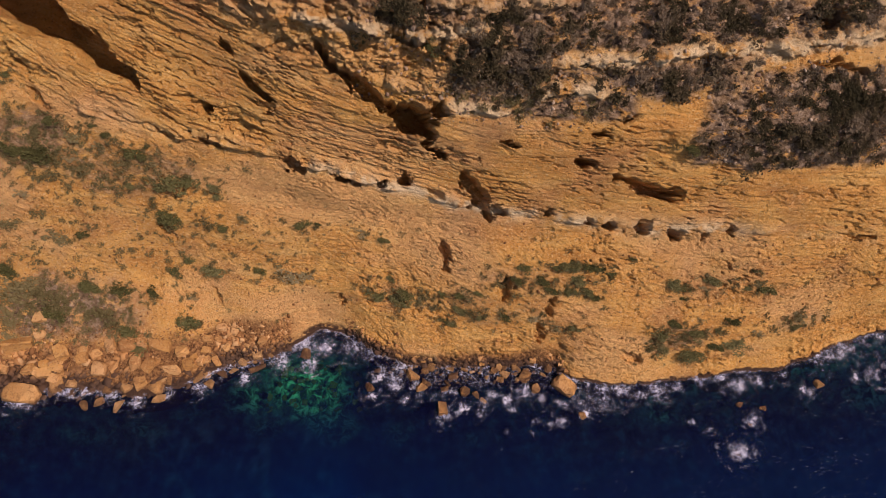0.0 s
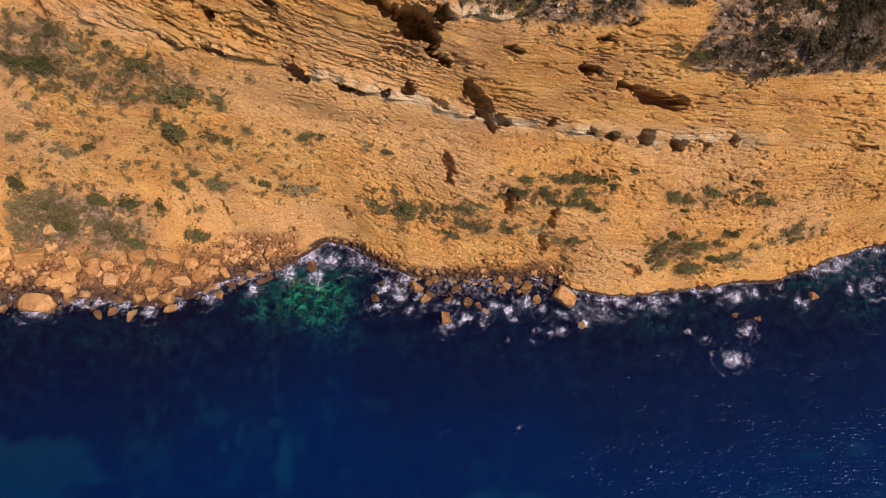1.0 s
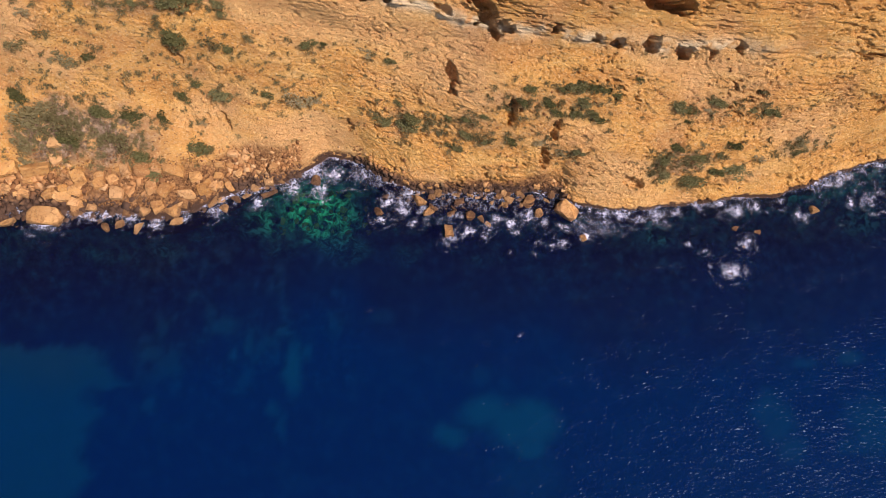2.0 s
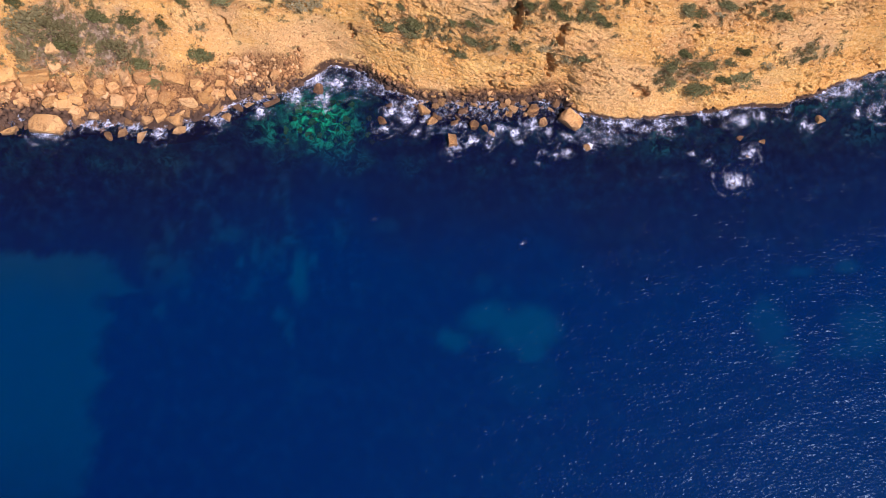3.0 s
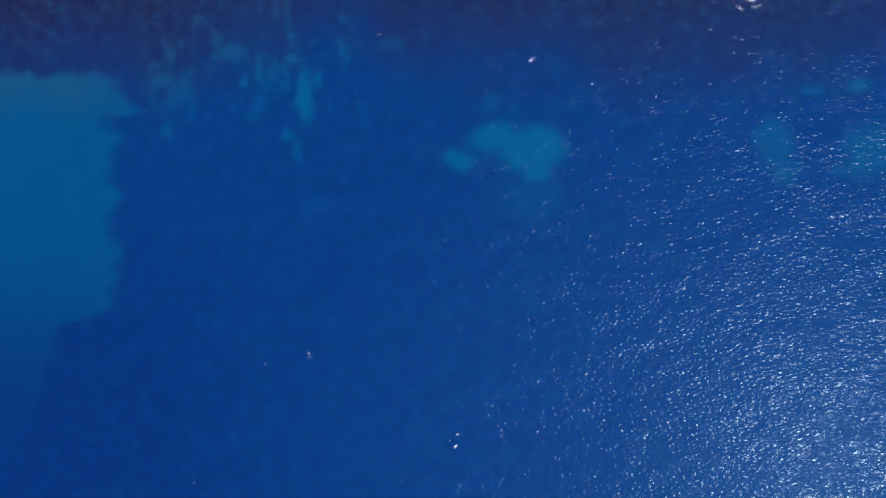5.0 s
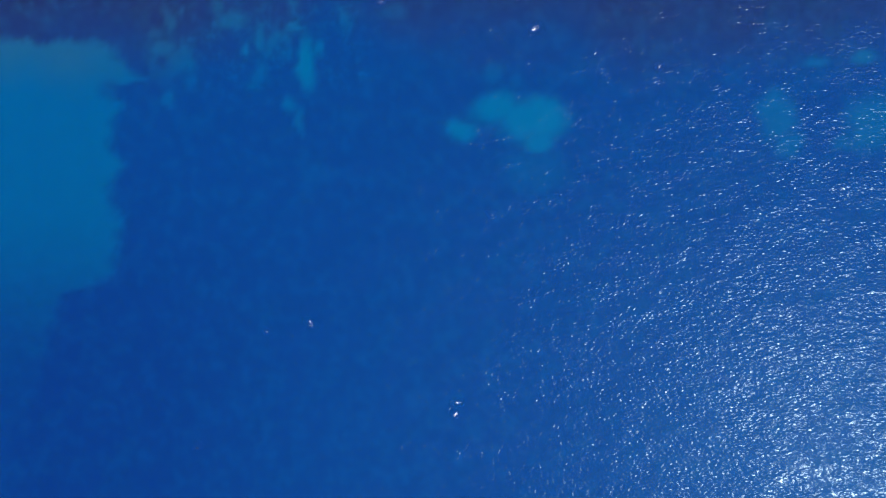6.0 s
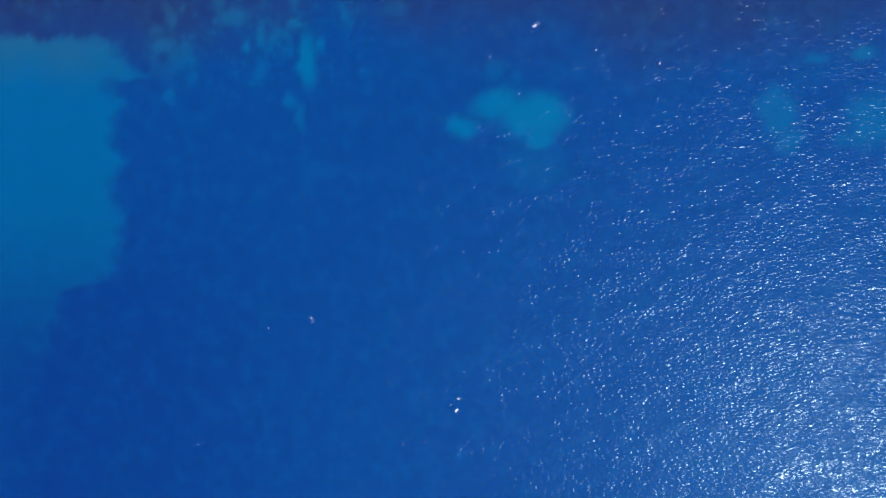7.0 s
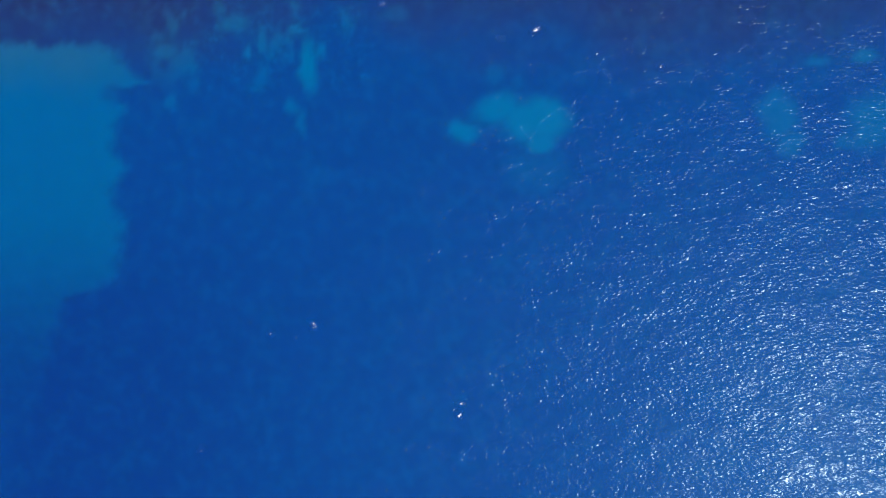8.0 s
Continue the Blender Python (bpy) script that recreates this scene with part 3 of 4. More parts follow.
SAND_EAST = [(5.1, 2.7, 3.0, 2.0, 1.0), (11.0, 1.6, 3.2, 2.9, 1.0), (8.3, 1.3, 2.9, 2.5, 1.0), (1.0, 0.0, 1.8, 1.3, 0.95), (10.3, -1.3, 2.2, 1.4, 0.9), (10.0, -4.8, 4.0, 2.9, 0.22),
             (4.5, 7.3, 1.0, 1.2, 0.3), (7.6, 6.0, 1.0, 1.0, 0.2), (40.7, 2.1, 2.5, 3.0, 0.5), (42.4, -1.6, 1.9, 1.7, 0.45), (53.2, 1.3, 3.5, 3.5, 0.5), (51.8, 9.5, 1.7, 1.0, 0.55),
             (45.4, 8.8, 1.6, 0.7, 0.4), (50.0, -1.6, 2.2, 0.9, 0.3), (-7.9, 14.7, 1.9, 0.7, 0.2), (-17.7, -5.9, 2.2, 0.9, 0.12)]
# the eastern edge of the broad sand flat, from y to x
FLAT_EDGE = [(-40, -58), (-32, -54), (-26, -51.8), (-21.4, -51.3), (-20.2, -46), (-18.5, -43.8), (-12, -43.4), (-7.1, -44.1), (-4.8, -41.2), (-2.4, -44.4), (2, -43.4), (5, -43.2), (5.9, -39.4),
             (8, -41.5), (10.4, -43.8), (12, -45)]


def bed_fields(x, y):
    out_from_shore = shore_at(x) - y
    sand = np.zeros(x.shape)
    wx, wy = x + 0.9 * rough(x, y, 2.4, 131, 4, 0.6), y + 0.9 * rough(x, y, 2.4, 136, 4, 0.6)
    for cx, cy, rx, ry, much in SAND_WEST + SAND_EAST:
        sand = np.maximum(sand, much * step(1.5, 0.45, np.hypot((wx - cx) / rx, (wy - cy) / ry)))
    # thin sand among the reef north of the weed
    sand = np.maximum(sand, 0.42 * step(0.05, 0.45, rough(x, y * 0.6, 2.6, 197, 4, 0.65)) * step(-42, -34, x) * step(-8, -16, x) * step(3, 8, y) * step(26, 20, y))
    # the broad sand flat in the west, with a ragged eastern edge
    torn = 2.2 * rough(x, y, 3.4, 191, 5, 0.75)
    flat = step(1.5, -1.3, x - np.interp(y, *zip(*FLAT_EDGE)) + torn) * step(11.3, 9.9, y + 0.6 * torn) * (1 - 0.9 * step(-8, -34, y))
    flat = flat * (1 - 0.5 * step(1.5, 0.5, np.hypot((x + 43.5) / 1.6, (y - 4.6) / 1.2)))
    sand = np.maximum(sand, 0.66 * flat)
    shallow = step(7.5, 1.0, out_from_shore + 3.5 * rough(x, y, 3.5, 141, 4)) * 0.28
    for cx, cy, rx, ry, much in ((-16, 28, 6, 4.2, 1.0), (-24.5, 27, 3.4, 2.6, 0.8), (-13, 24, 4, 2.5, 0.8), (28.5, 26.0, 2.2, 2.6, 0.9), (-5, 23, 2.5, 1.5, 0.4), (6, 22.5, 3, 1.2, 0.35), (-22, 23.5, 3, 1.5, 0.4), (-36, 23, 3, 1.4, 0.4), (56, 28, 4, 3, 0.5), (-45, 22.5, 4, 1.5, 0.35)):
        shallow = np.maximum(shallow, much * step(1.15, 0.4, np.hypot((wx - cx) / rx, (wy - cy) / ry)))
    return sand, shallow


bed_x = np.concatenate([[-3000, -900, -300, -150], np.arange(-75, 75, 0.5), [150, 300, 900, 3000]])
bed_y = np.concatenate([[-3000, -900, -300], np.arange(-120, -50, 2), np.arange(-50, 40, 0.5), [80]])
bx, by = np.meshgrid(bed_x, bed_y)
sandy, shoal = bed_fields(bx, by)
deep = -0.9 - 2.6 * step(0, 9, shore_at(bx) - by) - 3.0 * step(12, 60, shore_at(bx) - by)
deep = deep + (1 - sandy) * (0.7 * rough(bx, by, 3, 151, 4) * step(16, 2, shore_at(bx) - by) + 0.25 * rough(bx, by, 1.5, 155, 3))
bed_mesh = sheet("seabed", np.stack([bx, by, np.minimum(deep, -0.35)], -1))
spread(bed_mesh, "sand", sandy)
spread(bed_mesh, "shallow", shoal)
stony = np.maximum(step(17, 9, shore_at(bx) - by + 3 * rough(bx, by, 5, 158, 3)), step(1.3, 0.6, np.hypot((bx + 21) / 15, (by - 10) / 7) + 0.5 * rough(bx, by, 4, 159, 4)))
spread(bed_mesh, "rocky", stony)
tagged(part("seabed", bed_mesh, SEABED), "seabed of dark weed with bare pale sand patches", "seabed", kind="structure")

def swell(x, y):
    """The height of the wavy sea: a low swell and crossing trains of short wind waves."""
    out = 0.10 * rough(x * 0.6 + 0.2 * y, y, 5.5, 201, 2)
    for size, amp, turn, seed in ((1.9, 0.05, 0.3, 203), (0.9, 0.025, 0.2, 205)):
        c, s = math.cos(turn), math.sin(turn)
        out = out + amp * grain((c * x + s * y) * 0.6, c * y - s * x, size, seed)
    return out


sea_x = np.concatenate([[-3000, -600, -150, -90], np.arange(-66, -10, 0.5), np.arange(-10, 58, 0.22), [66, 90, 150, 600, 3000]])
sea_y = np.concatenate([[-3000, -600, -150, -80], np.arange(-48, 36, 0.22), np.arange(36, 40.1, 0.4), [60, 90]])
sx, sy = np.meshgrid(sea_x, sea_y)
calm = step(90, 66, np.abs(sx)) * step(-80, -54, sy)
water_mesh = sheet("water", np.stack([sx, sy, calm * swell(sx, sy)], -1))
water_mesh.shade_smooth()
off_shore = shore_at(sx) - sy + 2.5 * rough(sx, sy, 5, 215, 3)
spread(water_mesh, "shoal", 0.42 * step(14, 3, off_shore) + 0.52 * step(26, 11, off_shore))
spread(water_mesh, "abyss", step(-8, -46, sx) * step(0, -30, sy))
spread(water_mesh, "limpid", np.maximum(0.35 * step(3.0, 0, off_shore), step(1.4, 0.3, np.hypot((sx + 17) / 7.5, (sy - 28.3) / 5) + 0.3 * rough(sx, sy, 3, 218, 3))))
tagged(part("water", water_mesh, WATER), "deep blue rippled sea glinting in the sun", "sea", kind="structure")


# ---- surf ----
# breaking surf: x, y, half width
SURF_EAST = [(36.3, 19.6, 1.9), (38.6, 23.2, 1.2), (18, 24.1, 1), (15.2, 23.5, 1.1), (14, 23.1, 0.8), (12.2, 23.5, 0.7), (8.6, 25.7, 0.8), (8.2, 21.9, 0.5), (11.6, 21.8,
    0.5), (5.7, 25.8, 1.2), (-8.2, 26.6, 1.2), (-7.5, 29, 1), (-5.2, 28.6, 1.7), (0.6, 23.8, 1.1), (-11.3, 33, 2), (-14.3, 33.4, 2.4), (-17.7, 33.4, 2.4), (-20.2, 31.3,
    1.9), (-24.1, 28.7, 0.8), (-32.6, 28.9, 1.4)]
SURF_WEST = [(-29.9, 27.7, 1.2), (-46.7, 27.2, 1.2), (-40.8, 26.5, 1.1), (-51.3, 25.8, 2), (-37.4, 25.7, 1.4), (-33.5, 26.9, 1), (-43.4, 26.8, 0.7), (-55.7, 28, 0.5),
    (23.3, 27.1, 1.9), (20.4, 27.5, 1.2), (25.5, 26.7, 1.4), (41.1, 28.7, 1.1), (46.8, 27.4, 1), (38, 27.9, 1.7), (55.9, 29.6, 1.9), (54.5, 34.9, 0.7), (51.8, 32, 1),
    (-16.5, 30.9, 1.7), (-2.4, 27.8, 1.4), (10.8, 27, 1.4)]
SURF_MIDDLE = [(-9.2, 31.6, 1.2), (-7, 30.4, 1.1), (-4.2, 26.4, 1.3), (1.8, 27, 1.1), (3.2, 25.3, 0.9), (5.2, 24.3, 0.7), (7, 26.9, 1.3), (9.5, 24.7, 0.8), (13.1, 26.3, 1.2), (15.5, 25.6, 1.1), (27.6, 27.6, 1.1),
               (30.5, 27.9, 1), (33.6, 28.2, 1), (44.1, 29.4, 1), (49, 30.6, 1), (33, 22.6, 0.6), (31, 23.5, 0.5), (53.5, 29, 0.9)]
# small crests breaking offshore: x, y, half width
CRESTS = [(-17.4, -24.2, 0.45), (-22.5, -25.6, 0.3), (4.3, -10.6, 0.3), (0.2, -33.5, 0.4), (-0.3, -35, 0.3), (24.6, 7, 0.35), (-30.4, -39, 0.25), (5, 10.4, 0.35), (9.5, 11.4, 0.4), (-9.5, 14.5, 0.3)]


def surf():
    """Foam lying on the water, thick round the rocks and thinning out seaward."""
    cell = 0.3
    x, y = np.meshgrid(np.arange(-63, 65, cell), np.arange(-42, 39, cell))
    off = shore_at(x) - y
    wx, wy = x + 0.8 * rough(x, y, 1.6, 165, 3, 0.5), y + 0.8 * rough(x, y, 1.6, 168, 3, 0.5)
    thick = 0.7 * step(2.2, 0.0, off + 1.4 * rough(x, y, 4, 161, 3))
    thick = np.maximum(thick, (0.42 + 0.14 * step(-9, -6, x) * step(30, 22, x)) * step(7, 1, off + 4 * rough(x, y, 5, 163, 4)))
    for cx, cy, r in CRESTS:
        thick = np.maximum(thick, 0.74 * np.exp(-0.5 * ((wx - cx) ** 2 + 2.0 * (wy - cy) ** 2) / r**2))
    for cx, cy, r in SURF_EAST + SURF_WEST + SURF_MIDDLE:
        far = np.hypot(wx - cx, 1.14 * (wy - cy)) / r
        thick = np.maximum(thick, 0.84 * np.exp(-0.5 * (far / 0.8) ** 2))
        # rings of foam drifting out round each break
        thick = np.maximum(thick, 0.52 * np.exp(-0.5 * ((far - 1.35 - 0.25 * grain(x, y, 1.3, 173)) / 0.22) ** 2))
    thick = thick * step(-4, -2, off) * (0.8 + 0.35 * rough(x, y, 1.6, 171, 3))
    at = np.arange(x.size).reshape(x.shape)
    faces = np.stack([at[:-1, :-1], at[:-1, 1:], at[1:, 1:], at[1:, :-1]], -1).reshape(-1, 4)
    faces = faces[thick.ravel()[faces].max(1) > 0.12]
    kept, index = np.unique(faces, return_inverse=True)
    x, y, thick = x.ravel()[kept], y.ravel()[kept], thick.ravel()[kept]
    mesh = soup("sea_foam", np.column_stack([x, y, swell(x, y) + 0.12 + 0.08 * thick]), index.reshape(-1, 4))
    spread(mesh, "thick", thick)
    tagged(part("sea_foam", mesh, FOAM), "white lacy foam of surf breaking round shore rocks", "foam", kind="stuff")


surf()


# ---- boulders ----
# x, y, half length, half width
WEST_BOULDERS = [(-56.8, 32.5, 1.7, 0.9), (-52.7, 32.6, 2, 0.8), (-49.8, 35.5, 0.9, 0.8), (-50, 33.9, 0.9, 0.7), (-45, 35.5, 0.7, 0.8), (-47.4, 31.8, 0.8, 1.1), (-44.8,
    31, 0.9, 0.7), (-56.9, 30.4, 0.9, 0.5), (-54.6, 29.8, 0.8, 0.5), (-56.5, 26.2, 1, 0.8), (-49.3, 29.4, 0.9, 0.7), (-47.8, 27.6, 0.9, 0.7), (-42.4, 29.8, 0.9, 0.9),
    (-40.6, 30.2, 0.8, 0.7), (-41.3, 32.6, 0.8, 0.9), (-39, 32.6, 1.1, 0.8), (-37.2, 32.7, 0.7, 0.7), (-37.9, 30.6, 0.8, 0.9), (-36.2, 30.2, 0.8, 1.1), (-35, 32.6, 1.6,
    0.8), (-33.5, 29.8, 1.1, 1.1), (-35.2, 27.8, 1.1, 0.8), (-37.1, 28.2, 0.9, 0.8), (-34.7, 26.3, 0.9, 0.5)]
COVE_BOULDERS = [(-43.7, 25.5, 0.5, 0.7), (-42, 25.9, 0.7, 0.5), (-39.3, 25.3, 0.9, 0.7), (-41.4, 27.5, 0.8, 0.5), (-38.9, 27.7, 0.9, 0.7), (-31.4, 30.6, 0.9, 0.8),
    (-30.1, 31.1, 0.5, 0.8), (-29.4, 32.3, 0.7, 0.5), (-28.2, 31.1, 0.5, 0.8), (-30.2, 29.1, 0.8, 0.7), (-28.7, 28.3, 0.7, 0.5), (-27.3, 29.5, 0.7, 0.5), (-29.2, 33.5,
    0.8, 0.5), (-26.9, 32.7, 0.5, 0.5), (-25.9, 29.9, 0.7, 0.4), (-24.9, 31.1, 0.7, 0.5), (-23, 30.3, 1.1, 0.5), (-23.1, 31.9, 0.7, 0.5), (-31.9, 35.2, 0.5, 0.8), (-27.4,
    34.8, 0.7, 0.5), (-45.9, 28.2, 0.8, 0.5), (-51.3, 29.8, 0.9, 0.6), (-54.1, 31.4, 0.9, 0.5)]
EAST_BOULDERS = [(-17, 32.3, 0.7, 0.7), (-8.6, 27.8, 0.5, 0.7), (-3.1, 29.3, 0.9, 0.7), (-2, 27.8, 0.9, 0.5), (2, 29.2, 0.6, 0.7), (3.5, 27.2, 0.7, 0.6), (0.9, 27.6, 0.5,
    0.5), (4.8, 26.8, 0.5, 0.5), (5.6, 30.8, 0.5, 0.5), (8.5, 29.6, 0.7, 0.5), (10.1, 30.4, 0.8, 0.5), (11.2, 29.2, 0.8, 0.8), (12.2, 31.2, 0.5, 0.5), (12.3, 27.6, 0.6,
    0.6), (14.2, 30.4, 0.5, 0.7), (17.9, 24.1, 0.5, 0.6), (37.6, 25.6, 0.45, 0.4), (40.5, 25.1, 0.4, 0.4), (48.4, 28.2, 0.6, 0.55), (5.7, 26.1, 0.5, 0.4), (7.2, 30, 0.5,
    0.5), (-0.9, 30.4, 0.6, 0.5), (36.1, 19.4, 0.3, 0.25), (38.4, 23, 0.22, 0.2)]


def block(seed, points=26, squash=(1, 1, 1), edge=0.05, soft=0.25):
    """An angular weathered block, about two metres across."""
    dice = random.Random(seed)
    bm = bmesh.new()
    if soft > 0.5:
        for _ in range(points):
            v = Vector([dice.uniform(-1, 1) for _ in range(3)])
            v = (v / max(abs(c) for c in v)).lerp(v.normalized(), dice.uniform(0.0, soft))
            bm.verts.new([c * s for c, s in zip(v, squash)])
    else:
        # a box with uneven corners, some of them broken off
        for corner in [(i, j, k) for i in (-1, 1) for j in (-1, 1) for k in (-1, 1)]:
            v = Vector([c * dice.uniform(0.62, 1.0) for c in corner])
            broken = dice.random() < 0.75
            for axis in range(3) if broken else (0,):
                w = v.copy()
                if broken:
                    w[axis] *= 1 - dice.uniform(0.15, 0.9)
                bm.verts.new([c * s for c, s in zip(w, squash)])
    bmesh.ops.convex_hull(bm, input=bm.verts)
    bmesh.ops.delete(bm, geom=[v for v in bm.verts if not v.link_faces], context="VERTS")
    bmesh.ops.dissolve_limit(bm, angle_limit=radians(14), verts=bm.verts, edges=bm.edges)
    bmesh.ops.bevel(bm, geom=bm.edges[:], offset=edge, segments=1, affect="EDGES", clamp_overlap=True)
    bmesh.ops.triangulate(bm, faces=bm.faces)
    bmesh.ops.subdivide_edges(bm, edges=[e for e in bm.edges if e.calc_length() > 0.3], cuts=2, use_grid_fill=False)
    bmesh.ops.triangulate(bm, faces=bm.faces)
    for v in bm.verts:
        v.co += v.co.normalized() * (0.05 * noise.noise(v.co * 2.1 + Vector((seed, 0, 0))) + 0.04 * noise.noise(v.co * 5.3 + Vector((0, seed, 0))))
    mesh = bpy.data.meshes.new("boulder")
    bm.to_mesh(mesh)
    bm.free()
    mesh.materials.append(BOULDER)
    return mesh


BLOCKS = [block(k, 0, (1, 1, 0.9), 0.018) for k in range(22)]
WORN_BLOCKS = [block(70 + k, 9 + 2 * k, (1, 1, 0.85), 0.05, 0.85) for k in range(10)]


def ground_height(x, y):
    """The height of the smooth slope at a place, by halving."""
    lo, hi = np.full(np.shape(x), -5.0), np.full(np.shape(x), 40.0)
    for _ in range(24):
        mid = (lo + hi) / 2
        low = slope_at(x, mid) < y
        lo, hi = np.where(low, mid, lo), np.where(low, hi, mid)
    return lo


def boulder(x, y, a, b, dice, mesh=None, tall=0.75, turn=None):
    floor = max(float(ground_height(x, y)), -0.7)
    ob = new("boulder", mesh or dice.choice(WORN_BLOCKS if floor < -0.1 or dice.random() < 0.15 else BLOCKS))
    h = tall * min(a, b) + (0.1 if floor < -0.1 else 0.25) * max(a, b)
    spin = dice.uniform(-35, 35) if turn is None else turn
    wet = floor < -0.1
    # stones in the water lie lower and more askew than those on the beach
    lowest = (0.3 if a > 0.9 or turn is not None else 0.12) * h
    height = max(floor + 0.6 * h, lowest) if wet else floor + 0.6 * h
    pitch, lean = (dice.uniform(-18, 26), dice.uniform(-20, 20)) if wet else (dice.uniform(0, 18), dice.uniform(-9, 9))
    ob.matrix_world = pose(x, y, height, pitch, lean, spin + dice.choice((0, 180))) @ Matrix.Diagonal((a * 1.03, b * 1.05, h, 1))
    return tagged(ob, "wet brown sandstone boulder standing in the surf" if wet else "angular ochre sandstone boulder fallen on the rocky shore", "boulder", "boulders along the shore")


dice = random.Random(5)
for row in WEST_BOULDERS + COVE_BOULDERS + EAST_BOULDERS:
    boulder(*row, dice)
# smaller blocks wedged between the large ones
for count, x0, x1, inland, out in ((120, -60, -20, 5.2, -0.8), (70, -6, 17, 0.5, -2.8)):
    for _ in range(count):
        x = dice.uniform(x0, x1)
        a = 0.25 + (0.75 if x < -32 else 0.5 if x < -18 else 0.3) * dice.random() ** 1.6
        boulder(x, float(shore_at(x)) + dice.uniform(out, inland), a, a * dice.uniform(0.42, 1.0), dice, None, dice.uniform(0.4, 0.9))
tagged(boulder(-51.6, 26.9, 2.5, 1.3, dice, block(51, 70, (1, 1, 0.8), 0.1, 0.9), 0.8, -12), "large rounded ochre boulder at the water's edge", "boulder")
tagged(boulder(16.0, 27.9, 1.5, 1.0, dice, block(52, 70, (1, 1, 0.8), 0.1, 0.9), 0.9, -38), "smooth yellow-brown boulder in the surf", "boulder")
tagged(boulder(0.6, 24.9, 0.62, 0.95, dice, block(53, 0, (1, 1, 1.0), 0.05), 0.7, 4), "upright bedded sandstone block in the breaking surf", "boulder")


# dark stones under the clear water of the cove
for _ in range(44):
    a = 0.2 + 0.4 * dice.random() ** 2
    x, y = dice.uniform(-21.5, -9.5), dice.uniform(25.0, 31.0)
    ob = new("boulder", dice.choice(WORN_BLOCKS))
    ob.matrix_world = pose(x, y, -0.55 - 0.5 * a, dice.uniform(-18, 18), dice.uniform(-18, 18), dice.uniform(0, 360)) @ Matrix.Diagonal((a, a * dice.uniform(0.7, 1), 0.6 * a, 1))
    tagged(ob, "dark weedy boulder lying under clear green water", "boulder", "boulders under the water of the cove")


def stones(name, places, label, category, material=RUBBLE):
    """Many small stones as one mesh: places are rows of x, y, z, size."""
    dice = np.random.RandomState(8)
    cube = bmesh.new()
    bmesh.ops.create_cube(cube, size=1.25)
    bmesh.ops.triangulate(cube, faces=cube.faces)
    base, tri = np.array([v.co[:] for v in cube.verts]), np.array([[v.index for v in f.verts] for f in cube.faces])
    cube.free()
    pts, faces = [], []
    for k, (x, y, z, size) in enumerate(places):
        lump = base * dice.uniform(0.55, 1.25, (len(base), 3)) * dice.uniform(0.45, 1.5, 3)
        turn = np.array(Euler(dice.uniform(0, 6.28, 3)).to_matrix())
        pts.append(lump @ turn * size + (x, y, z))
        faces.append(tri + k * len(base))
    tagged(part(name, soup(name, np.concatenate(pts), np.concatenate(faces)), material), label, category, kind="stuff")


def on_shore(count, x0, x1, inland, out, small, large, seed):
    dice = np.random.RandomState(seed)
    x = dice.uniform(x0, x1, count)
    y = shore_at(x) + dice.uniform(out, inland, count)
    size = small + (large - small) * dice.random_sample(count) ** 2.5
    return np.column_stack([x, y, np.maximum(ground_height(x, y), -0.6) + 0.3 * size, size])


stones("shore_rubble", np.concatenate([on_shore(5200, -64, -31, 6.0, -1.4, 0.08, 0.65, 1), on_shore(1100, -31, -25, 4.4, -1.4, 0.08, 0.5, 4), on_shore(700, -25, -19, 2.6, -1.2, 0.08, 0.45, 5), on_shore(2200, -8, 16, 0.5, -2.8, 0.12, 0.55, 2), on_shore(160, -12, -4, 1.0, -1.0, 0.15, 0.4, 3)]),
       "loose ochre and brown broken stones between the boulders", "rubble")


def on_face(count, x0, x1, z0, z1, small, large, seed):
    dice = np.random.RandomState(seed)
    x, z = dice.uniform(x0, x1, count), dice.uniform(z0, z1, count)
    size = small + (large - small) * dice.random_sample(count) ** 3
    return np.column_stack([face_point(x, z) + OUTWARD * 0.2 * size[:, None], size])


stones("slope_stones", np.concatenate([on_face(1800, -62, 62, 1.5, 19, 0.05, 0.2, 11), on_face(2200, -58, -19, 1.0, 3.6, 0.05, 0.18, 13)]), "scattered small stones lying on the slope", "stones")


stones("scrub_stones", np.concatenate([on_face(1100, -8, 50, 33.5, 42, 0.06, 0.3, 12), on_face(400, 26, 48, 27.5, 34, 0.06, 0.26, 14), on_face(260, -1, 14, 31.5, 35, 0.05, 0.22, 15)]),
       "pale loose stones and rock fragments among the scrub", "stones", PALE_RUBBLE)


# ---- shrubs ----
# x, height on the slope, radius
UPPER_LEFT_BUSHES = [(-48.3, 21.7, 1.6), (-45.8, 21.5, 1.9), (-44.6, 22, 1.3), (-42.6, 25.1, 0.9), (-40.5, 23.6, 0.9), (-46.2, 29.1, 0.8), (-33.8, 22.3, 1.2), (-32.3,
    21.7, 0.9), (-31.6, 18.9, 1.8), (-29.9, 19.7, 1.5), (-28.2, 20, 1.1), (-25.7, 19.5, 0.9), (-25.2, 18.5, 0.7), (-41.1, 19.9, 1), (-41.4, 21, 0.7), (-37.9, 22.7, 0.8),
    (-36.5, 24.1, 0.7), (-37.8, 24.9, 0.5), (-31.9, 23.4, 0.5), (-46.3, 12.1, 1.5), (-42.7, 12.5, 1), (-22.5, 16.1, 0.8), (-31.6, 15.6, 1.7), (-32.4, 14.8, 0.8), (-27.3,
    14.9, 1.1), (-25.3, 14.6, 1), (-30.5, 10, 1.1), (-27.9, 9.1, 1.4), (-18, 9.2, 1.6), (-15.9, 9, 1.1), (-21.8, 9.4, 0.9)]
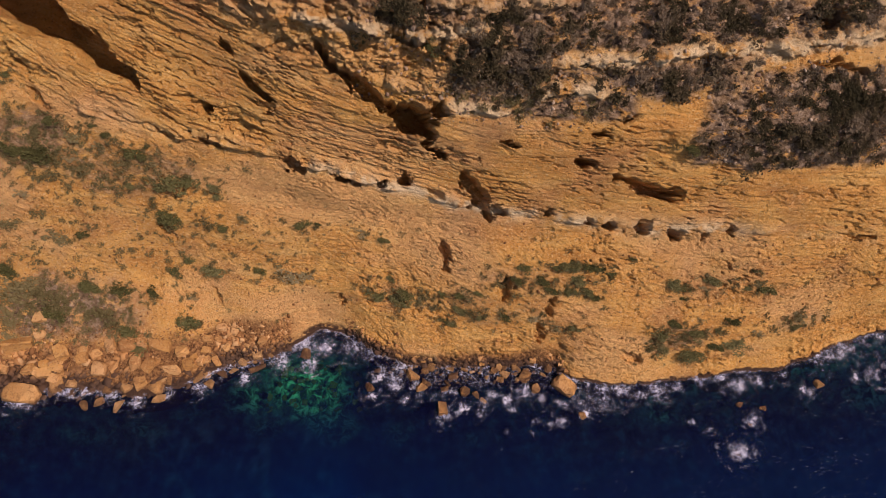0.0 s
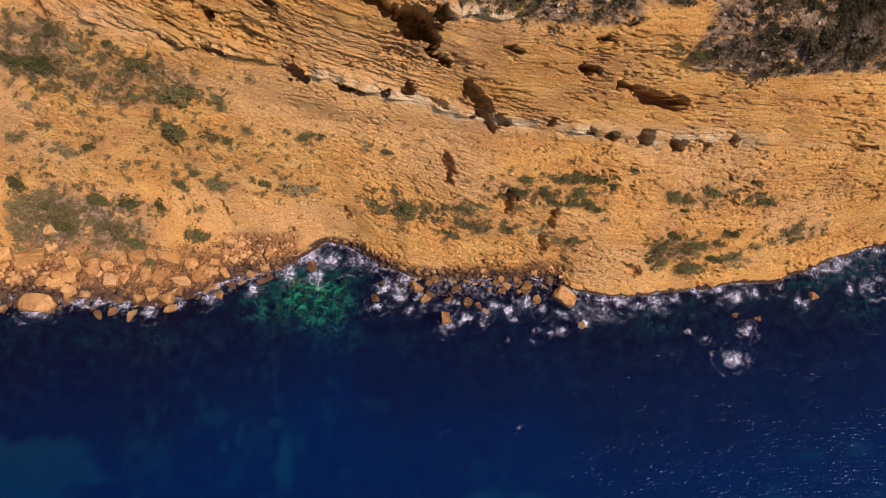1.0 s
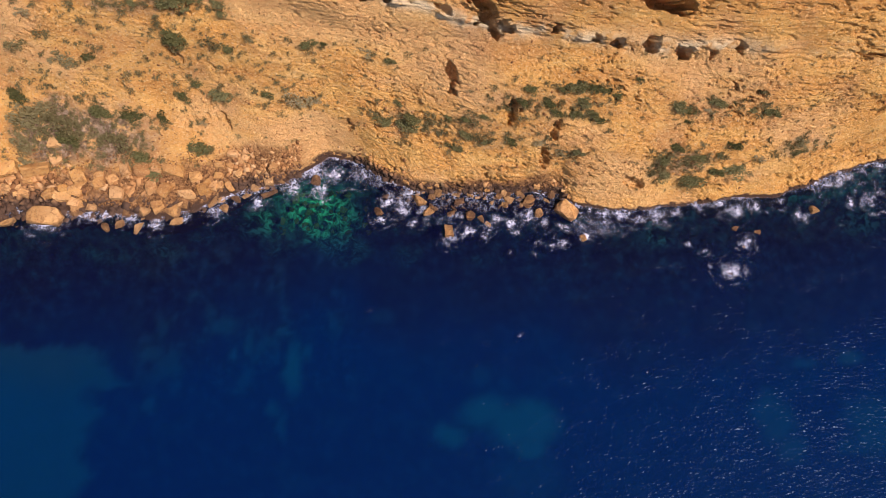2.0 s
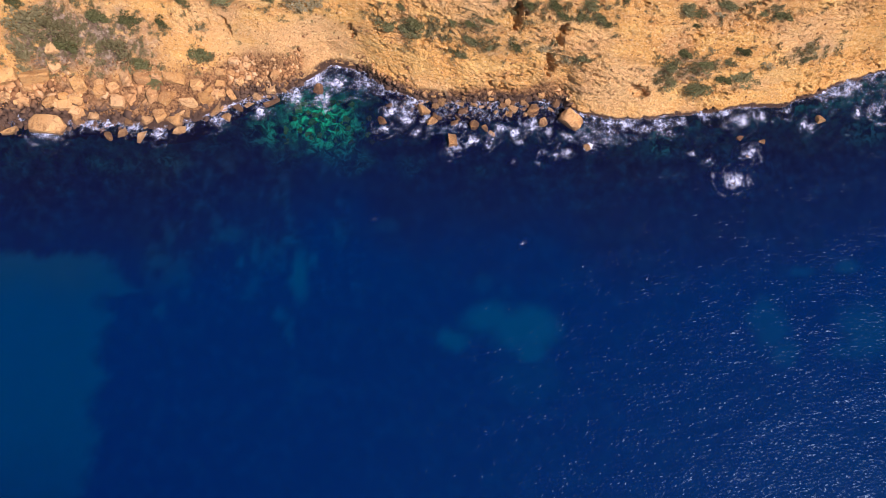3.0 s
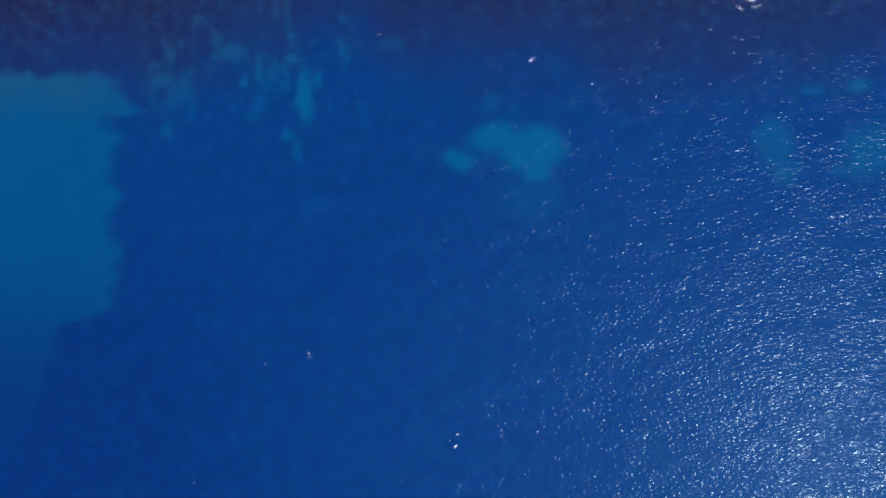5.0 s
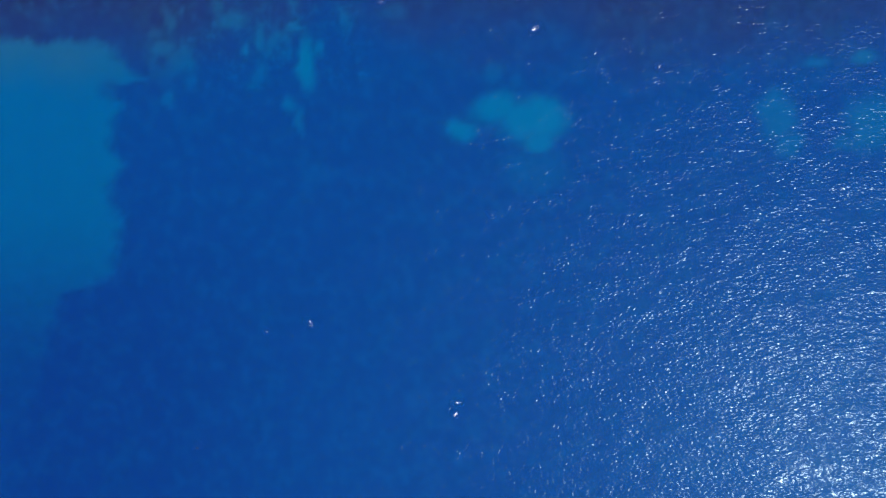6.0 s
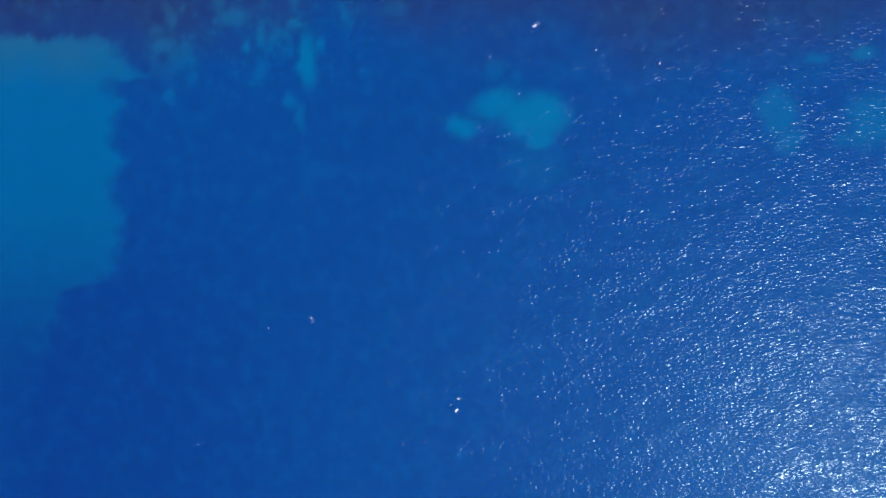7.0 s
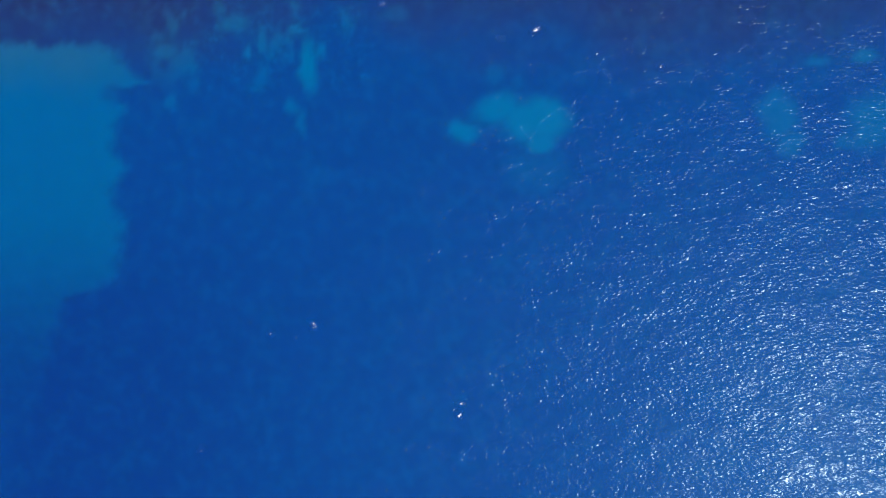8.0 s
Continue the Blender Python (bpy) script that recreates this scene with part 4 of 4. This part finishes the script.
LOWER_LEFT_BUSHES = [(-52.9, 6.2, 2.4), (-48.9, 5.6, 2.5), (-48, 4.6, 1.8), (-50.7, 6.8, 1.7), (-41.7, 4.6, 1.8), (-39.7, 6.4, 1.4), (-43.2, 6.8, 1.3), (-39.2, 3.3, 1.6),
    (-37.5, 2, 1.2), (-54.4, 2.1, 1.7), (-52.3, 2.1, 1.2), (-54.4, 4.1, 1.7), (-31.9, 3.6, 1.6), (-30.2, 3.3, 0.7), (-51, 13.5, 1.2), (-48.7, 17, 1), (-49, 9.1, 0.6),
    (-32.6, 8.5, 1.1), (-35.8, 6.4, 0.9), (-30.9, 5.9, 0.6), (-35.5, 18.5, 0.8), (-44.8, 4.4, 1), (-53.9, 8.1, 1.4)]
MIDDLE_BUSHES = [(-15.7, 15.9, 1), (-14, 16.1, 0.5), (-9.1, 15.6, 0.8), (-6.3, 14.8, 0.8), (-8.6, 8.4, 1.1), (-7.3, 7.4, 1.1), (-5.2, 7.1, 1.5), (-4.1, 8.3, 1.3), (-2.7,
    6.8, 1), (-1.7, 8, 0.8), (-0.9, 7.1, 0.8), (1.1, 5.7, 1), (0.7, 9.1, 0.5), (-5.8, 9.8, 0.6), (-9.2, 9.6, 0.6), (2.8, 7.4, 1), (2.6, 9.4, 0.8), (4.8, 10.1, 0.7), (1.8,
    5.5, 1), (7.4, 11.7, 1.2), (9.3, 12.1, 0.9), (12.2, 12.7, 0.9), (10.2, 13.9, 0.8), (7.9, 7.7, 0.8), (5.2, 7.1, 0.7), (11.7, 7.9, 0.7), (13.7, 14.2, 0.6)]
LEDGE_BUSHES = [(15.3, 14.4, 1.4), (17.2, 14.4, 1), (19.2, 14.4, 1.3), (20.2, 14, 0.6), (16.1, 12.8, 1.3), (15.6, 11.6, 1), (17.6, 11.5, 1), (18.6, 11.1, 0.6), (13, 11.6,
    0.8), (14.5, 6.7, 1), (16.5, 7.1, 0.8), (27.2, 12.8, 1.4), (28.7, 12.5, 0.7), (31.2, 14.1, 0.5), (32.1, 13, 1.2), (34.1, 12.8, 0.9), (30.9, 12.4, 0.5), (36.1, 12.2,
    0.7), (38.4, 12, 1.3), (37.4, 13, 0.7), (36.6, 14.6, 0.5), (28.8, 11.2, 0.5)]
RIGHT_BUSHES = [(27.1, 6.7, 1.4), (28.4, 8.2, 1), (31.1, 3.6, 1.7), (34.2, 4.5, 1), (36.8, 4.7, 1.5), (35.4, 8.1, 1.1), (38.9, 6.1, 0.8), (34, 6.9, 0.6), (44.3, 7.2, 1),
    (44.4, 5.8, 0.8), (31.6, 6.8, 1.1), (27.9, 4.5, 1.3), (31.5, 8.5, 0.6), (25, 30.1, 1), (23, 30.1, 0.4), (-0.2, 38.6, 0.8), (-6.9, 38.6, 0.5), (9.7, 36.1, 0.8), (22.2,
    15.7, 0.5)]


def leaves(seed, count, leaf, flat=0.62):
    """The crown of a shrub, one metre in radius: leaf sprays on several lumps, as points and faces."""
    dice = np.random.RandomState(seed)
    lumps = np.column_stack([dice.normal(0, 0.42, (7, 2)), dice.uniform(0.1, 0.4, 7)])
    size = dice.uniform(0.32, 0.58, 7)
    which = dice.randint(0, 7, count)
    way = dice.normal(size=(count, 3))
    way[:, 2] = np.abs(way[:, 2]) * 0.9
    way /= np.linalg.norm(way, axis=1, keepdims=True)
    middle = lumps[which] + way * (size[which] * dice.uniform(0.55, 1.08, count))[:, None] * (1, 1, flat)
    a = dice.normal(size=(count, 3)) + 0.6 * way
    a /= np.linalg.norm(a, axis=1, keepdims=True)
    b = np.cross(a, dice.normal(size=(count, 3)))
    b /= np.linalg.norm(b, axis=1, keepdims=True)
    s = leaf * dice.uniform(0.6, 1.4, (count, 1))
    pts = np.stack([middle - a * s, middle + b * s * 0.5, middle + a * s, middle - b * s * 0.5], 1).reshape(-1, 3)
    return pts, np.arange(4 * count).reshape(-1, 4)


def stem(seed):
    """One thin woody stem that rises from the foot of a shrub."""
    dice = random.Random(seed)
    tip = Vector((dice.uniform(-0.6, 0.6), dice.uniform(-0.6, 0.6), dice.uniform(0.2, 0.5)))
    bm = bmesh.new()
    turn = tip.to_track_quat("Z", "Y").to_matrix().to_4x4()
    bmesh.ops.create_cone(bm, segments=5, radius1=0.035, radius2=0.012, depth=tip.length, matrix=turn @ Matrix.Translation((0, 0, tip.length / 2)))
    return bm


def shrub(seed, material, count, leaf, label):
    root = tagged(new("shrub"), label, "shrub", "shrubs on the slope")
    pts, faces = leaves(seed, count, leaf)
    part("foliage", soup("foliage", pts, faces), material, root)
    for k in range(6):
        part("stem", stem(10 * seed + k), TWIG, root)
    return root


GREEN_SHRUBS = [shrub(200 + k, GREEN, 900, 0.105, "low dark green shrub on the ochre slope") for k in range(5)]
DRY_SHRUBS = [shrub(300 + k, DRY, 620, 0.105, "dry grey-brown scrub bush on the ochre slope") for k in range(4)]
LEAN = radians(28)


def place_shrub(thing, x, z, r, dice, first):
    at = Vector(face_point(x, z).tolist()) - Vector((0, -0.5, 0.3)) * 0.15 * r
    m = Matrix.Translation(at) @ Euler((LEAN, 0, 0)).to_matrix().to_4x4() @ Euler((0, 0, dice.choice((0, math.pi)) + dice.uniform(-0.4, 0.4))).to_matrix().to_4x4()
    s = 0.9 * r
    ob = thing if first else copy_thing(thing, m)
    ob.matrix_world = m @ Matrix.Diagonal((s * dice.uniform(1.0, 1.4), s * dice.uniform(0.68, 0.95), s * dice.uniform(0.7, 1.0), 1))


used = set()
dice = random.Random(9)
for rows, dryness in ((UPPER_LEFT_BUSHES, 0.3), (LOWER_LEFT_BUSHES, 0.45), (MIDDLE_BUSHES, 0.25), (LEDGE_BUSHES, 0.15), (RIGHT_BUSHES, 0.3)):
    for x, z, r in rows:
        thing = dice.choice(DRY_SHRUBS if dice.random() < dryness else GREEN_SHRUBS)
        place_shrub(thing, x, z, r, dice, thing.name not in used)
        used.add(thing.name)


def thicket(name, label, material, rows, count, leaf, seed):
    """Many shrubs grown together, as one mesh: rows of x, height, radius."""
    pts, faces, total = [], [], 0
    crowns = [leaves(seed + k, count, leaf) for k in range(6)]
    dice = np.random.RandomState(seed)
    lean = np.array(Euler((LEAN, 0, 0)).to_matrix())
    feet = face_point(*np.array([row[:2] for row in rows]).T)
    for foot, (x, z, r) in zip(feet, rows):
        p, f = crowns[dice.randint(6)]
        a = dice.uniform(0, 6.28)
        spin = np.array(((math.cos(a), -math.sin(a), 0), (math.sin(a), math.cos(a), 0), (0, 0, 1)))
        pts.append(p * dice.uniform(0.75, 1.2, 3) * r @ (lean @ spin).T + foot)
        faces.append(f + total)
        total += len(p)
    tagged(part(name, soup(name, np.concatenate(pts), np.concatenate(faces)), material), label, "scrub", kind="stuff")


# the densest clumps of the upper scrub: x, height, radius
DARK_CLUMPS = [(4.9, 37.3, 2.6), (3.0, 36.0, 1.8), (8.8, 36.6, 1.9), (-3.7, 41.6, 1.8), (6.2, 41.2, 2.2), (21, 39.5, 2.2), (22.4, 35.6, 1.6), (25.6, 36.2, 1.5), (38.6, 33.2, 2.8), (41.8, 32.0, 2.5),
               (37.2, 30.4, 2.0), (41.6, 29.6, 1.7), (27.4, 39.4, 1.9), (25.5, 29.8, 0.9), (35.5, 40.0, 1.7)]


def scrub_rows():
    dice = np.random.RandomState(77)
    rows = []
    for (x0, x1, z0, z1), per in zip(SCRUB, (2.3, 1.6, 1.4, 1.5, 1.25, 1.0, 0.45, 0.5, 0.6)):
        for _ in range(int((x1 - x0) * (z1 - z0) * per)):
            rows.append((dice.uniform(x0, x1), dice.uniform(z0, z1), 0.22 + 0.8 * dice.random_sample() ** 2.2))
    for x, z, r in DARK_CLUMPS:
        for _ in range(int(5 * r * r)):
            rows.append((dice.normal(x, 0.55 * r), dice.normal(z, 0.4 * r), dice.uniform(0.4, 0.95)))
    return rows


thicket("cliff_top_scrub", "dense dark green and brown scrub on the upper slope", MIXED, scrub_rows(), 230, 0.17, 400)


def tuft_rows():
    dice = np.random.RandomState(78)
    rows = []
    for cx, cz, rx, rz, much in SPARSE:
        for _ in range(int(rx * rz * 7 * much)):
            x, z = dice.normal(cx, rx * 0.55), max(dice.normal(cz, rz * 0.55), 2.2)
            rows.append((x, z, dice.uniform(0.2, 0.62)))
    for x, z, r in UPPER_LEFT_BUSHES + LOWER_LEFT_BUSHES + MIDDLE_BUSHES + LEDGE_BUSHES + RIGHT_BUSHES:
        for _ in range(4):
            rows.append((dice.normal(x, 0.8 * r + 0.3), max(dice.normal(z, 0.45 * r + 0.2), 2.2), dice.uniform(0.2, 0.5)))
    for _ in range(320):
        rows.append((dice.uniform(-60, 60), dice.uniform(2.5, 18.5), dice.uniform(0.12, 0.34)))
    return rows


thicket("dry_tufts", "small dry tufts of grass and scrub scattered on the slope", DRY, tuft_rows(), 90, 0.2, 500)
